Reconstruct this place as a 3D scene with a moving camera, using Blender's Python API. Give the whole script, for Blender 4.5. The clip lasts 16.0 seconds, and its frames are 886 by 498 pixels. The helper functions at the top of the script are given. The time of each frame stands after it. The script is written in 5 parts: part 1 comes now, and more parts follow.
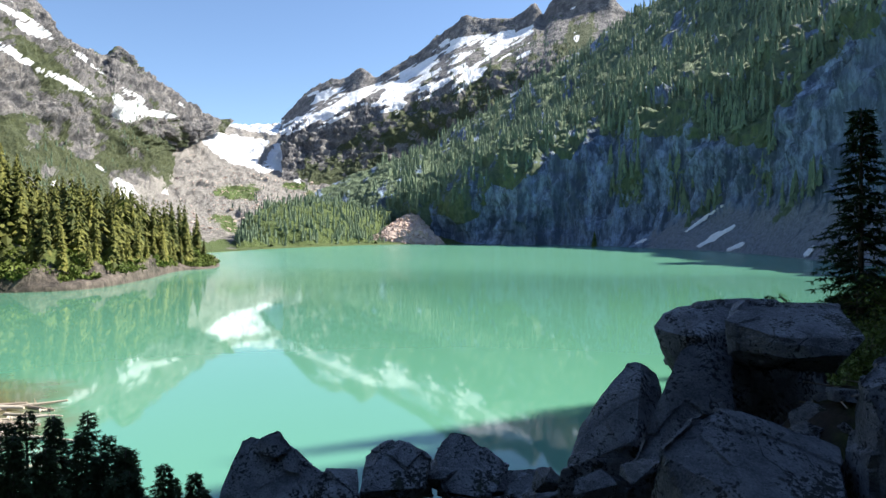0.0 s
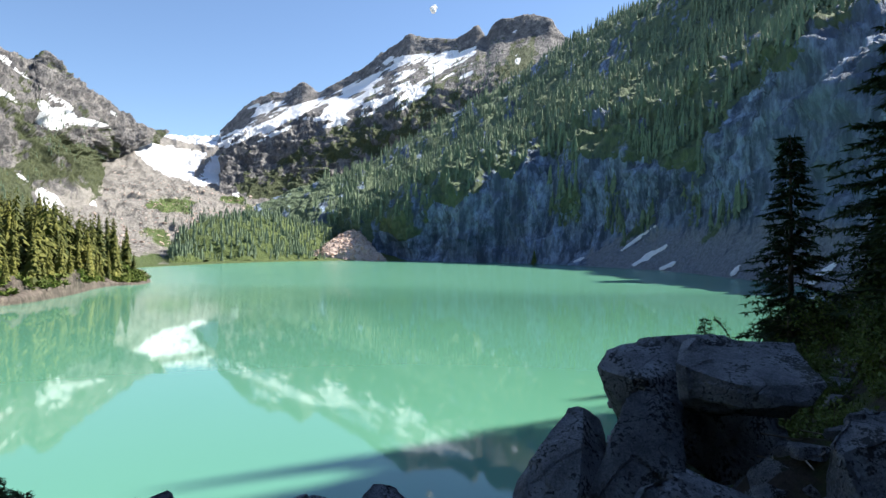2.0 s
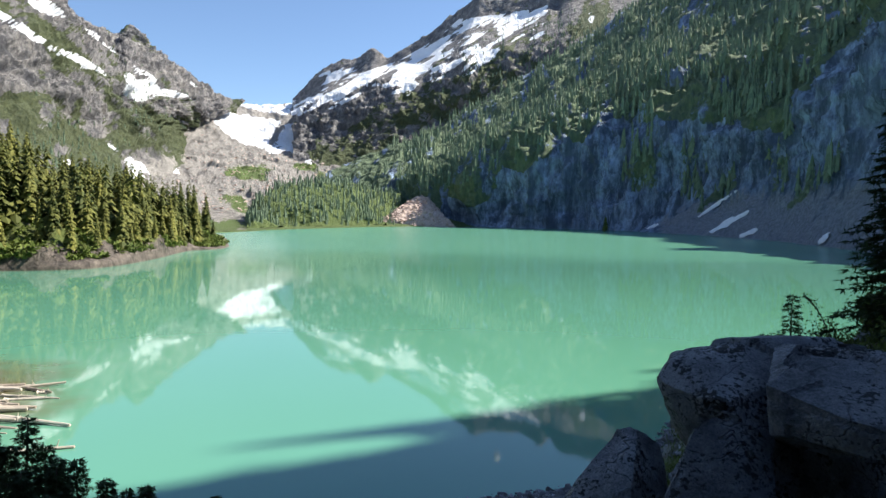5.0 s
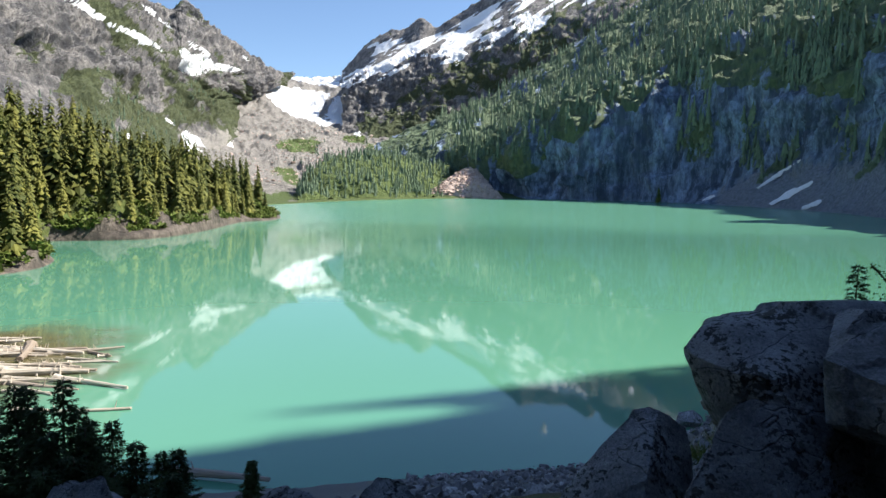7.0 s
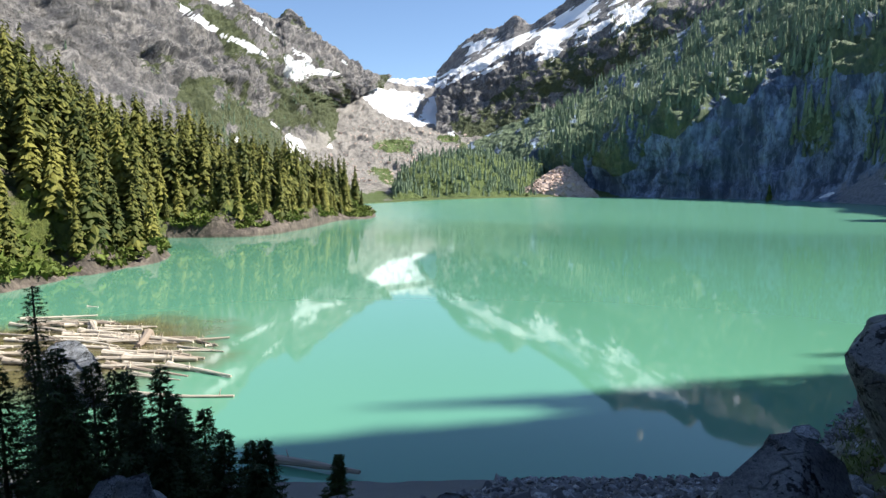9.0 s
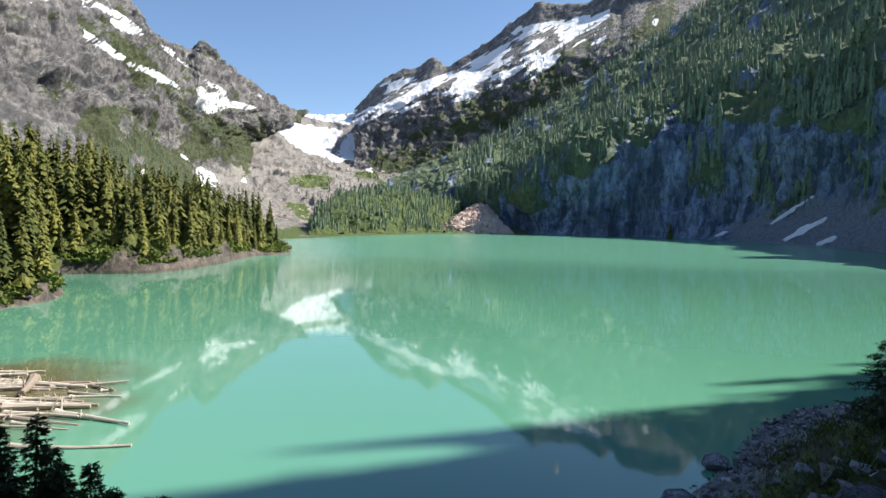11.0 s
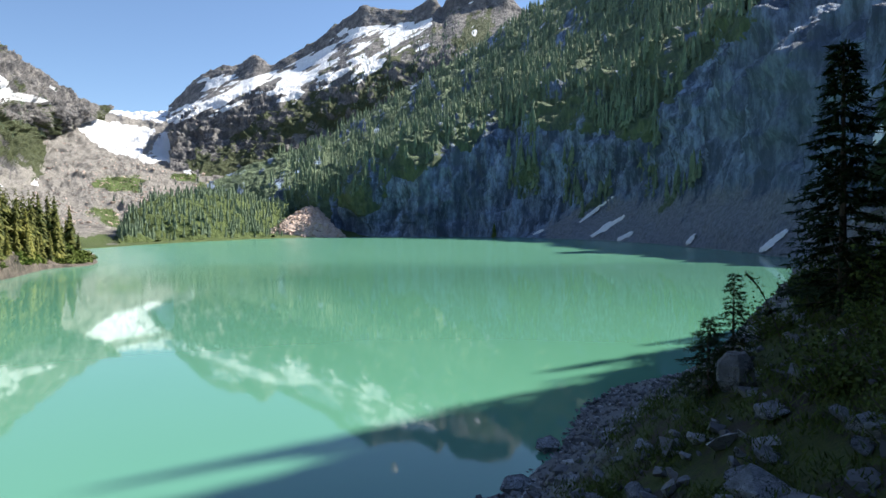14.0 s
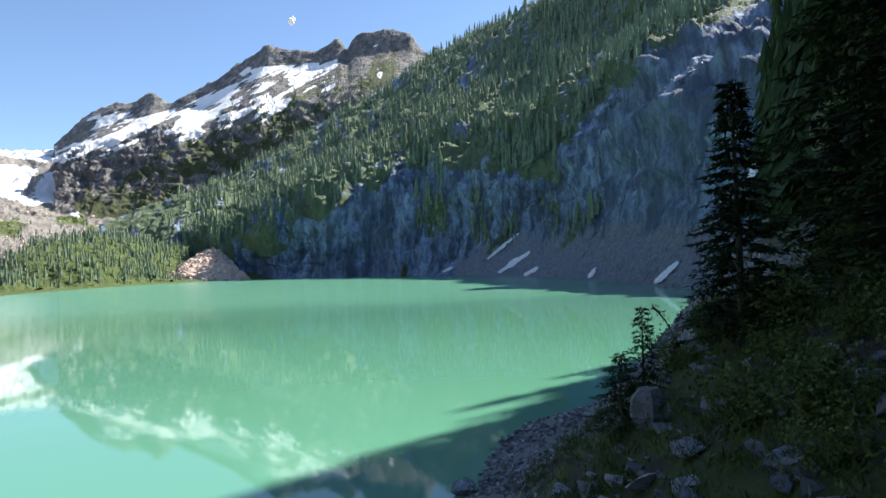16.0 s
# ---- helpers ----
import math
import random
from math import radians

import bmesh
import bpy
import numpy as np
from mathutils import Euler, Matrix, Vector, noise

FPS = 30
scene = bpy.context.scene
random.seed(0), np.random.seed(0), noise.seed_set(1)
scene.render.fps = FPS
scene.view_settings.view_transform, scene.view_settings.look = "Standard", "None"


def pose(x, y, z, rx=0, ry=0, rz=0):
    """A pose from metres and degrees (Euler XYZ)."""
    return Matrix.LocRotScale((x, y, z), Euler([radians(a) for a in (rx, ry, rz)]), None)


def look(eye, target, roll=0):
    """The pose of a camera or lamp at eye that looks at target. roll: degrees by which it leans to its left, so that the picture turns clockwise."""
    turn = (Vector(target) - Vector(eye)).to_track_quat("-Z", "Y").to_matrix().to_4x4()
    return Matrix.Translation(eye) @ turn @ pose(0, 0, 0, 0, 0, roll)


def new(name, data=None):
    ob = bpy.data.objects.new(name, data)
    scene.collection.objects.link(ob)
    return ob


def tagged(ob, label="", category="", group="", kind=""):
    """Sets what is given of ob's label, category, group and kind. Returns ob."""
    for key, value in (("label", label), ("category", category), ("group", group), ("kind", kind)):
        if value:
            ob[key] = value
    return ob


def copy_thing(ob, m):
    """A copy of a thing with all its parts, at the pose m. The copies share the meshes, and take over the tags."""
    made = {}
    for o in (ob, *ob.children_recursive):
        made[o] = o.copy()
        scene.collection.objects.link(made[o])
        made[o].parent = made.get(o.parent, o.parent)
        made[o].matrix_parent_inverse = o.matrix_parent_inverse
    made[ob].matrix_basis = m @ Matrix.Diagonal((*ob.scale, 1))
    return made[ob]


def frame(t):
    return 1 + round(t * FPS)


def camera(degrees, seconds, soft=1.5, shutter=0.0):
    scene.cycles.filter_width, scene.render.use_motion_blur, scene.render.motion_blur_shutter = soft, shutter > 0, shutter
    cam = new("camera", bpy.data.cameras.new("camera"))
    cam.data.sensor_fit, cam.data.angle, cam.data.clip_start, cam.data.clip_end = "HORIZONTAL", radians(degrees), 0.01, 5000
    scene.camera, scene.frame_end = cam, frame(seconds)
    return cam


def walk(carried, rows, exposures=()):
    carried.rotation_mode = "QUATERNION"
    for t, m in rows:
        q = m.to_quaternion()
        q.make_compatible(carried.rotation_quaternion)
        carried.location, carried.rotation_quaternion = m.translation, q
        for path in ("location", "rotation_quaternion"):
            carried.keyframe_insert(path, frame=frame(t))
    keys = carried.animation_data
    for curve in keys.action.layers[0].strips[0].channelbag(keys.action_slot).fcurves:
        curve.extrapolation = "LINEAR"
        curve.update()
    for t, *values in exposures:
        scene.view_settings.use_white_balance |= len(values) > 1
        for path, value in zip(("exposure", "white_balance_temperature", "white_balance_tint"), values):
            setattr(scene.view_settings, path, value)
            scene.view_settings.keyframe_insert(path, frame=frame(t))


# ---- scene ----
cam = camera(71.0, 16.0)
ROWS = [
    (0, 0.783, -3.366, 15.826, 0.01, -1.58, 0.09),
    (0.5, 0.810, -3.228, 15.845, -3.71, -0.89, 1.75),
    (1, 0.847, -3.057, 15.868, -4.56, 0.62, -0.36),
    (1.5, 0.887, -2.905, 15.885, -3.35, 1.37, -0.42),
    (2, 0.939, -2.761, 15.910, -5.33, -0.01, -0.51),
    (2.5, 1.015, -2.620, 15.960, -1.00, -0.82, -2.10),
    (3, 1.095, -2.472, 16.003, -1.20, -1.47, -1.45),
    (3.2, 1.124, -2.407, 16.009, -1.59, -1.59, -1.44),
    (5.3, 1.396, -1.673, 15.944, 1.32, -3.96, -0.59),
    (5.5, 1.425, -1.608, 15.932, 1.44, -4.37, -0.66),
    (6, 1.507, -1.460, 15.887, 1.48, -3.93, -0.08),
    (6.5, 1.593, -1.320, 15.833, 3.13, -4.13, -0.67),
    (7, 1.668, -1.183, 15.785, 5.39, -5.81, -0.40),
    (7.5, 1.713, -1.055, 15.751, 8.05, -3.34, 1.53),
    (8, 1.741, -0.927, 15.720, 10.80, -4.24, -0.36),
    (8.2, 1.740, -0.870, 15.704, 13.17, -4.75, -0.91),
    (10.3, 1.521, -0.172, 15.484, 13.78, -6.64, 0.74),
    (10.5, 1.496, -0.115, 15.468, 12.23, -3.39, 0.08),
    (11, 1.423, 0.000, 15.440, 6.39, -2.55, -0.53),
    (11.5, 1.347, 0.100, 15.420, 6.29, -2.43, -0.48),
    (12, 1.271, 0.194, 15.399, 5.94, -2.52, -0.66),
    (12.5, 1.200, 0.275, 15.375, 3.32, -2.31, 0.43),
    (13, 1.143, 0.378, 15.340, 3.03, -1.92, 1.06),
    (13.5, 1.113, 0.566, 15.289, 0.23, -2.75, -0.26),
    (14, 1.104, 0.816, 15.250, -9.02, -2.31, 0.55),
    (14.5, 1.139, 1.021, 15.229, -9.05, -0.67, -0.75),
    (15, 1.177, 1.133, 15.226, -8.92, 0.08, -2.17),
    (15.5, 1.244, 1.300, 15.233, -14.01, 2.10, 1.18),
    (16, 1.344, 1.490, 15.259, -17.38, 1.08, 1.85),
]
walk(cam, [(t, pose(x, y, z, 0, 0, yaw) @ pose(0, 0, 0, 90 + pitch, 0, 0) @ pose(0, 0, 0, 0, 0, -roll)) for t, x, y, z, yaw, pitch, roll in ROWS], [(0.0, 1.1), (3.0, 1.05), (7.0, 0.95), (10.5, 0.98), (11.0, 0.82), (12.0, 0.72), (13.5, 0.78), (14.5, 1.02), (16.0, 1.12)])

# ---- light ----
SUN_AZ, SUN_EL = 20.0, 48.0          # degrees north of +x, above the horizon
world = bpy.data.worlds.new("sky")
scene.world = world
world.use_nodes = True
wn = world.node_tree
sky = wn.nodes.new("ShaderNodeTexSky")
sky.sky_type, sky.sun_disc = "NISHITA", False
sky.sun_elevation, sky.sun_rotation = radians(SUN_EL), radians(90 - SUN_AZ)
sky.altitude, sky.air_density, sky.dust_density, sky.ozone_density = 1200, 1.0, 0.3, 3.5
wn.links.new(sky.outputs[0], wn.nodes["Background"].inputs[0])
wn.nodes["Background"].inputs[1].default_value = 0.096
sun = new("sun", bpy.data.lights.new("sun", "SUN"))
sun.data.energy, sun.data.angle, sun.data.color = 5.0, radians(0.5), (1.0, 0.94, 0.82)
SUN_DIR = Vector((math.cos(radians(SUN_EL)) * math.cos(radians(SUN_AZ)), math.cos(radians(SUN_EL)) * math.sin(radians(SUN_AZ)), math.sin(radians(SUN_EL))))
sun.matrix_world = look(SUN_DIR * 900, (0, 0, 0))


# ---- materials ----
class Mat:
    """A principled material with a few shorthands for its node tree."""

    def __init__(self, name, rough=0.8):
        self.m = bpy.data.materials.new(name)
        self.m.use_nodes = True
        self.t = self.m.node_tree
        self.b = self.t.nodes["Principled BSDF"]
        self.b.inputs["Roughness"].default_value = rough
        self.geo = self.t.nodes.new("ShaderNodeNewGeometry")

    def link(self, a, b):
        self.t.links.new(a, b)
        return self

    def noise(self, scale, detail=6, rough=0.6, stretch=(1, 1, 1), vec=None, dist=0.0):
        mp = self.t.nodes.new("ShaderNodeMapping")
        mp.inputs["Scale"].default_value = [scale * s for s in stretch]
        self.link(vec or self.geo.outputs["Position"], mp.inputs[0])
        n = self.t.nodes.new("ShaderNodeTexNoise")
        n.inputs["Scale"].default_value, n.inputs["Detail"].default_value, n.inputs["Roughness"].default_value = 1, detail, rough
        n.inputs["Distortion"].default_value = dist
        self.link(mp.outputs[0], n.inputs["Vector"])
        return n.outputs["Fac"]

    def ramp(self, fac, stops):
        r = self.t.nodes.new("ShaderNodeValToRGB")
        e = r.color_ramp.elements
        while len(e) < len(stops):
            e.new(0.5)
        for el, (p, c) in zip(e, stops):
            el.position, el.color = p, (*c, 1) if len(c) == 3 else c
        self.link(fac, r.inputs[0])
        return r.outputs[0]

    def math(self, op, a, b=0.0, c=None):
        n = self.t.nodes.new("ShaderNodeMath")
        n.operation = op
        for i, v in enumerate((a, b) if c is None else (a, b, c)):
            if isinstance(v, (int, float)):
                n.inputs[i].default_value = v
            else:
                self.link(v, n.inputs[i])
        return n.outputs[0]

    def step(self, v, lo, hi):
        n = self.t.nodes.new("ShaderNodeMapRange")
        n.inputs[1].default_value, n.inputs[2].default_value = lo, hi
        n.interpolation_type = "SMOOTHSTEP"
        self.link(v, n.inputs[0])
        return n.outputs[0]

    def mix(self, fac, a, b):
        n = self.t.nodes.new("ShaderNodeMix")
        n.data_type = "RGBA"
        for sock, v in ((n.inputs[0], fac), (n.inputs[6], a), (n.inputs[7], b)):
            if isinstance(v, tuple):
                sock.default_value = (*v, 1)
            elif isinstance(v, (int, float)):
                sock.default_value = v
            else:
                self.link(v, sock)
        return n.outputs[2]

    def attr(self, name):
        n = self.t.nodes.new("ShaderNodeAttribute")
        n.attribute_name = name
        return n.outputs["Fac"]

    def up(self):
        s = self.t.nodes.new("ShaderNodeSeparateXYZ")
        self.link(self.geo.outputs["Normal"], s.inputs[0])
        return s.outputs[2]

    def bump(self, h, strength, distance):
        n = self.t.nodes.new("ShaderNodeBump")
        n.inputs["Strength"].default_value, n.inputs["Distance"].default_value = strength, distance
        self.link(h, n.inputs["Height"])
        self.link(n.outputs[0], self.b.inputs["Normal"])
        return self

    def color(self, c):
        if isinstance(c, tuple):
            self.b.inputs["Base Color"].default_value = (*c, 1)
        else:
            self.link(c, self.b.inputs["Base Color"])
        return self


def mountain_material(name, rock_lo, rock_hi, green_lo, green_hi, grain=1.0, drawn=0.4, rubble_lo=(0.19, 0.175, 0.16), rubble_hi=(0.42, 0.4, 0.37)):
    m = Mat(name, 0.9)
    mid, fine = m.noise(0.05 * grain, 8, 0.72, (1, 1, drawn)), m.noise(0.16 * grain, 6, 0.7, (1, 1, drawn ** 0.5))
    rock = m.ramp(mid, [(0.42, rock_lo), (0.5, tuple((a + b) / 2 for a, b in zip(rock_lo, rock_hi))), (0.58, rock_hi)])
    rock = m.mix(m.step(fine, 0.42, 0.62), rock, m.mix(0.7, rock, rock_lo))
    green = m.ramp(fine, [(0.3, green_lo), (0.7, green_hi)])
    scree = m.ramp(m.noise(0.3 * grain, 5, 0.8), [(0.36, rubble_lo), (0.64, rubble_hi)])
    stain = m.noise(0.012 * grain, 5, 0.6, (1, 1, drawn))
    rock = m.mix(m.step(stain, 0.42, 0.66), rock, m.mix(0.55, rock, tuple(0.75 * a + 0.25 * b for a, b in zip(rock_lo, rock_hi))))
    c = m.mix(m.step(m.math("ADD", m.attr("scree"), m.math("MULTIPLY", m.math("SUBTRACT", mid, 0.5), 1.2)), 0.4, 0.6), rock, scree)
    g = m.math("ADD", m.attr("green"), m.math("MULTIPLY", m.math("SUBTRACT", m.noise(0.022 * grain, 7, 0.7), 0.5), 1.6))
    c = m.mix(m.step(g, 0.45, 0.62), c, green)
    s = m.math("ADD", m.attr("snow"), m.math("MULTIPLY", m.math("SUBTRACT", m.noise(0.06 * grain, 7, 0.7, (0.8, 0.8, 1.6)), 0.5), 0.9))
    s = m.step(s, 0.47, 0.53)
    m.color(m.mix(s, c, (0.86, 0.88, 0.92)))
    m.bump(m.math("ADD", m.math("MULTIPLY", mid, 6.0 / grain), m.math("MULTIPLY", fine, 2.2 / grain)), 1.0, 1.6)
    return m.m


M_GREY = mountain_material("grey_cliff_rock", (0.075, 0.075, 0.083), (0.325, 0.305, 0.292), (0.036, 0.05, 0.024), (0.095, 0.112, 0.045), 1.0, 0.7)
# Grey rock, green and scree tinted blue: distance haze mixed into the colours.
M_WALL = mountain_material("hazed_grey_cliff_rock", (0.06, 0.088, 0.135), (0.36, 0.48, 0.68), (0.055, 0.09, 0.06), (0.17, 0.225, 0.115), 1.3, 0.16, (0.15, 0.17, 0.2), (0.34, 0.37, 0.42))
M_VALLEY = mountain_material("valley_moraine", (0.14, 0.13, 0.12), (0.4, 0.37, 0.34), (0.05, 0.085, 0.018), (0.12, 0.16, 0.045), 1.4, 0.6, (0.12, 0.112, 0.105), (0.38, 0.355, 0.33))
M_BANK = mountain_material("forest_floor_and_rock", (0.06, 0.05, 0.045), (0.24, 0.2, 0.17), (0.045, 0.07, 0.012), (0.13, 0.15, 0.03), 7.0)


def talus_material():
    m = Mat("pink_talus", 0.9)
    rnd = m.geo.outputs["Random Per Island"]
    m.color(m.mix(m.noise(0.8, 5), m.ramp(rnd, [(0.0, (0.4, 0.3, 0.26)), (1.0, (0.74, 0.6, 0.53))]), (0.5, 0.38, 0.32)))
    return m.m


def needle_material(name, dark, light):
    m = Mat(name, 0.75)
    oi = m.t.nodes.new("ShaderNodeObjectInfo")
    f = m.math("ADD", m.math("MULTIPLY", m.geo.outputs["Random Per Island"], 0.45), m.math("MULTIPLY", oi.outputs["Random"], 0.55))
    f = m.math("ADD", f, m.math("MULTIPLY", m.math("SUBTRACT", m.noise(0.03, 4), 0.5), 0.7))
    m.color(m.ramp(f, [(0.1, dark), (0.9, light)]))
    m.b.inputs["Specular IOR Level"].default_value = 0.25
    return m.m


M_TALUS = talus_material()
M_NEEDLE = needle_material("conifer_needles", (0.032, 0.05, 0.012), (0.21, 0.205, 0.045))
# Paler and bluer than M_NEEDLE: haze over the far woods is in the colour.
M_NEEDLE_HAZED = needle_material("hazed_conifer_needles", (0.042, 0.08, 0.068), (0.185, 0.25, 0.155))
# Darker copy of M_NEEDLE: shade on the bank and hillside trees, put into colour.
M_NEEDLE_SHADED = needle_material("shade_darkened_conifer_needles", (0.018, 0.036, 0.012), (0.055, 0.082, 0.022))
M_SHRUB = needle_material("shrub_leaves", (0.045, 0.075, 0.015), (0.15, 0.19, 0.04))


def bark_material():
    m = Mat("conifer_bark", 0.9)
    n = m.noise(9, 6, 0.6, (1, 1, 0.25))
    m.color(m.ramp(n, [(0.3, (0.05, 0.038, 0.028)), (0.7, (0.17, 0.135, 0.1))])).bump(n, 0.6, 0.02)
    return m.m


M_BARK = bark_material()


def boulder_material(name, lo, hi, lichen):
    m = Mat(name, 0.8)
    oi = m.t.nodes.new("ShaderNodeObjectInfo")
    tc = m.t.nodes.new("ShaderNodeTexCoord").outputs["Object"]
    a, b, c = m.noise(2.2, 8, 0.68, vec=tc), m.noise(13, 8, 0.75, vec=tc), m.noise(70, 6, 0.8, vec=tc)
    col = m.ramp(m.math("ADD", m.math("MULTIPLY", a, 0.65), m.math("MULTIPLY", c, 0.35)), [(0.4, lo), (0.6, hi)])
    crust = m.math("ADD", m.noise(34, 5, 0.7, vec=tc), m.math("MULTIPLY", m.math("SUBTRACT", m.noise(2.6, 4, 0.6, vec=tc), 0.5), 0.9))
    col = m.mix(m.step(crust, 0.55, 0.6), col, lichen)
    col = m.mix(m.step(m.noise(95, 3, 0.6, vec=tc), 0.66, 0.7), col, (0.025, 0.027, 0.026))
    moss = m.step(m.math("ADD", m.noise(1.4, 5, 0.7, vec=tc), m.math("MULTIPLY", b, 0.25)), 0.72, 0.78)
    col = m.mix(moss, col, (0.035, 0.042, 0.014))
    col = m.mix(m.math("MULTIPLY", oi.outputs["Random"], 0.3), col, lo)
    vein = m.noise(1.5, 3, 0.45, (1, 1, 2.5), tc, 0.4)
    line = m.step(m.math("ABSOLUTE", m.math("SUBTRACT", vein, 0.5)), 0.0, 0.005)
    m.color(m.mix(line, m.mix(0.5, col, (0.015, 0.015, 0.016)), col))
    m.bump(m.math("ADD", m.math("ADD", m.math("MULTIPLY", b, 0.045), m.math("MULTIPLY", c, 0.012)), m.math("MULTIPLY", line, 0.02)), 1.0, 1.0)
    return m.m


M_BOULDER = boulder_material("grey_granite_boulder", (0.12, 0.13, 0.147), (0.5, 0.525, 0.565), (0.022, 0.024, 0.022))
M_PALE = boulder_material("pale_granite_boulder", (0.14, 0.14, 0.14), (0.33, 0.33, 0.32), (0.07, 0.07, 0.06))


def stone_material():
    m = Mat("loose_grey_stones", 0.88)
    rnd = m.geo.outputs["Random Per Island"]
    c = m.ramp(rnd, [(0.0, (0.07, 0.07, 0.078)), (0.8, (0.25, 0.25, 0.265)), (1.0, (0.46, 0.46, 0.47))])
    n = m.noise(14, 6, 0.7)
    m.color(m.mix(m.step(n, 0.45, 0.7), c, (0.1, 0.1, 0.1))).bump(n, 0.5, 0.04)
    return m.m


M_STONE = stone_material()


def soil_material():
    m = Mat("dark_soil_with_needles", 0.95)
    a, b = m.noise(0.7, 7, 0.65), m.noise(14, 8, 0.8)
    soil = m.ramp(b, [(0.3, (0.022, 0.017, 0.013)), (0.7, (0.09, 0.068, 0.05))])
    stone = m.ramp(b, [(0.3, (0.09, 0.09, 0.09)), (0.7, (0.24, 0.235, 0.23))])
    moss = m.ramp(b, [(0.3, (0.03, 0.045, 0.01)), (0.7, (0.1, 0.12, 0.025))])
    shore = m.attr("shore")
    c = m.mix(m.step(m.math("ADD", shore, m.math("MULTIPLY", m.math("SUBTRACT", a, 0.5), 0.8)), 0.4, 0.6), m.mix(m.step(a, 0.42, 0.54), soil, moss), stone)
    m.color(c).bump(b, 0.8, 0.06)
    return m.m


M_SOIL = soil_material()


def wood_material():
    m = Mat("bleached_driftwood", 0.85)
    tc = m.t.nodes.new("ShaderNodeTexCoord").outputs["Object"]
    oi = m.t.nodes.new("ShaderNodeObjectInfo")
    n = m.noise(6, 6, 0.6, (0.15, 3, 3), tc)
    pale = m.ramp(n, [(0.3, (0.4, 0.34, 0.27)), (0.7, (0.75, 0.69, 0.6))])
    m.color(m.mix(m.math("MULTIPLY", m.math("POWER", oi.outputs["Random"], 2.0), 0.8), pale, (0.17, 0.12, 0.09))).bump(n, 0.5, 0.02)
    return m.m


M_WOOD = wood_material()


def water_material():
    m = Mat("glacial_lake_water", 0.03)
    far = m.t.nodes.new("ShaderNodeVectorMath")
    far.operation = "DISTANCE"
    far.inputs[1].default_value = (-48, 46, 0)
    m.link(m.geo.outputs["Position"], far.inputs[0])
    mud = m.step(m.math("ADD", far.outputs["Value"], m.math("MULTIPLY", m.noise(0.12, 4), 14)), 27, 17)
    silt = m.ramp(m.noise(0.006, 5, 0.6, (1, 0.35, 1)), [(0.3, (0.092, 0.272, 0.18)), (0.7, (0.12, 0.312, 0.216))])
    m.color(m.mix(mud, silt, (0.13, 0.115, 0.06)))
    m.b.inputs["IOR"].default_value = 1.48
    ripple = m.math("ADD", m.math("MULTIPLY", m.noise(0.5, 3, 0.5, (1, 0.6, 1)), 0.6), m.math("MULTIPLY", m.noise(0.05, 3, 0.5), 2.0))
    m.bump(ripple, 0.05, 0.12)
    away = m.t.nodes.new("ShaderNodeSeparateXYZ")
    m.link(m.geo.outputs["Position"], away.inputs[0])
    wind = m.math("ADD", away.outputs[1], m.math("MULTIPLY", m.math("SUBTRACT", m.noise(0.012, 4, 0.6, (0.4, 1, 1)), 0.5), 170))
    m.link(m.math("MULTIPLY_ADD", m.step(wind, 110, 300), 0.18, 0.035), m.b.inputs["Roughness"])
    return m.m


M_WATER = water_material()


def snow_material():
    m = Mat("old_snow", 0.7)
    n = m.noise(0.4, 6, 0.7)
    m.color(m.ramp(n, [(0.3, (0.72, 0.74, 0.78)), (0.6, (0.88, 0.89, 0.92))])).bump(n, 0.4, 0.4)
    return m.m


M_SNOW = snow_material()


# ---- mesh helpers ----
def mesh_object(name, verts, faces, mat, parent=None, smooth=False):
    me = bpy.data.meshes.new(name)
    me.from_pydata(np.asarray(verts, float).tolist(), [], np.asarray(faces).tolist())
    me.materials.append(mat)
    if smooth:
        me.polygons.foreach_set("use_smooth", [True] * len(me.polygons))
    me.update()
    ob = new(name, me)
    if parent:
        ob.parent = parent
    return ob


def part(name, bm, mat, parent=None, label="", smooth=False):
    me = bpy.data.meshes.new(name)
    bm.to_mesh(me)
    bm.free()
    me.materials.append(mat)
    if smooth:
        me.polygons.foreach_set("use_smooth", [True] * len(me.polygons))
    ob = new(name, me)
    if parent:
        ob.parent = parent
    return tagged(ob, label)


def paint(ob, name, values):
    a = ob.data.attributes.new(name, "FLOAT", "POINT")
    a.data.foreach_set("value", np.clip(np.asarray(values, float), -2, 3))


def catmull(rows, n):
    """A smooth curve of n points through rows, as an array."""
    p = np.asarray(rows, float)
    k = len(p)
    q = np.concatenate([[2 * p[0] - p[1]], p, [2 * p[-1] - p[-2]]])
    s = np.linspace(0, k - 1, n)
    i = np.minimum(s.astype(int), k - 2)
    f = (s - i).reshape(-1, *([1] * (p.ndim - 1)))
    a, b, c, d = q[i], q[i + 1], q[i + 2], q[i + 3]
    return 0.5 * (2 * b + (c - a) * f + (2 * a - 5 * b + 4 * c - d) * f**2 + (3 * b - a - 3 * c + d) * f**3)


def ss(x, lo, hi):
    t = np.clip((np.asarray(x, float) - lo) / (hi - lo), 0, 1)
    return t * t * (3 - 2 * t)


def lattice(i, j, k, seed):
    """A random number from 0 to 1 for each whole-numbered place."""
    h = (i * 374761393 + j * 668265263 + k * 2147483647 + seed * 144269504) & 0xFFFFFFFF
    h = ((h ^ (h >> 13)) * 1274126177) & 0xFFFFFFFF
    h = ((h ^ (h >> 16)) * 2246822519) & 0xFFFFFFFF
    return ((h ^ (h >> 15)) & 0xFFFFFF) / 16777216.0


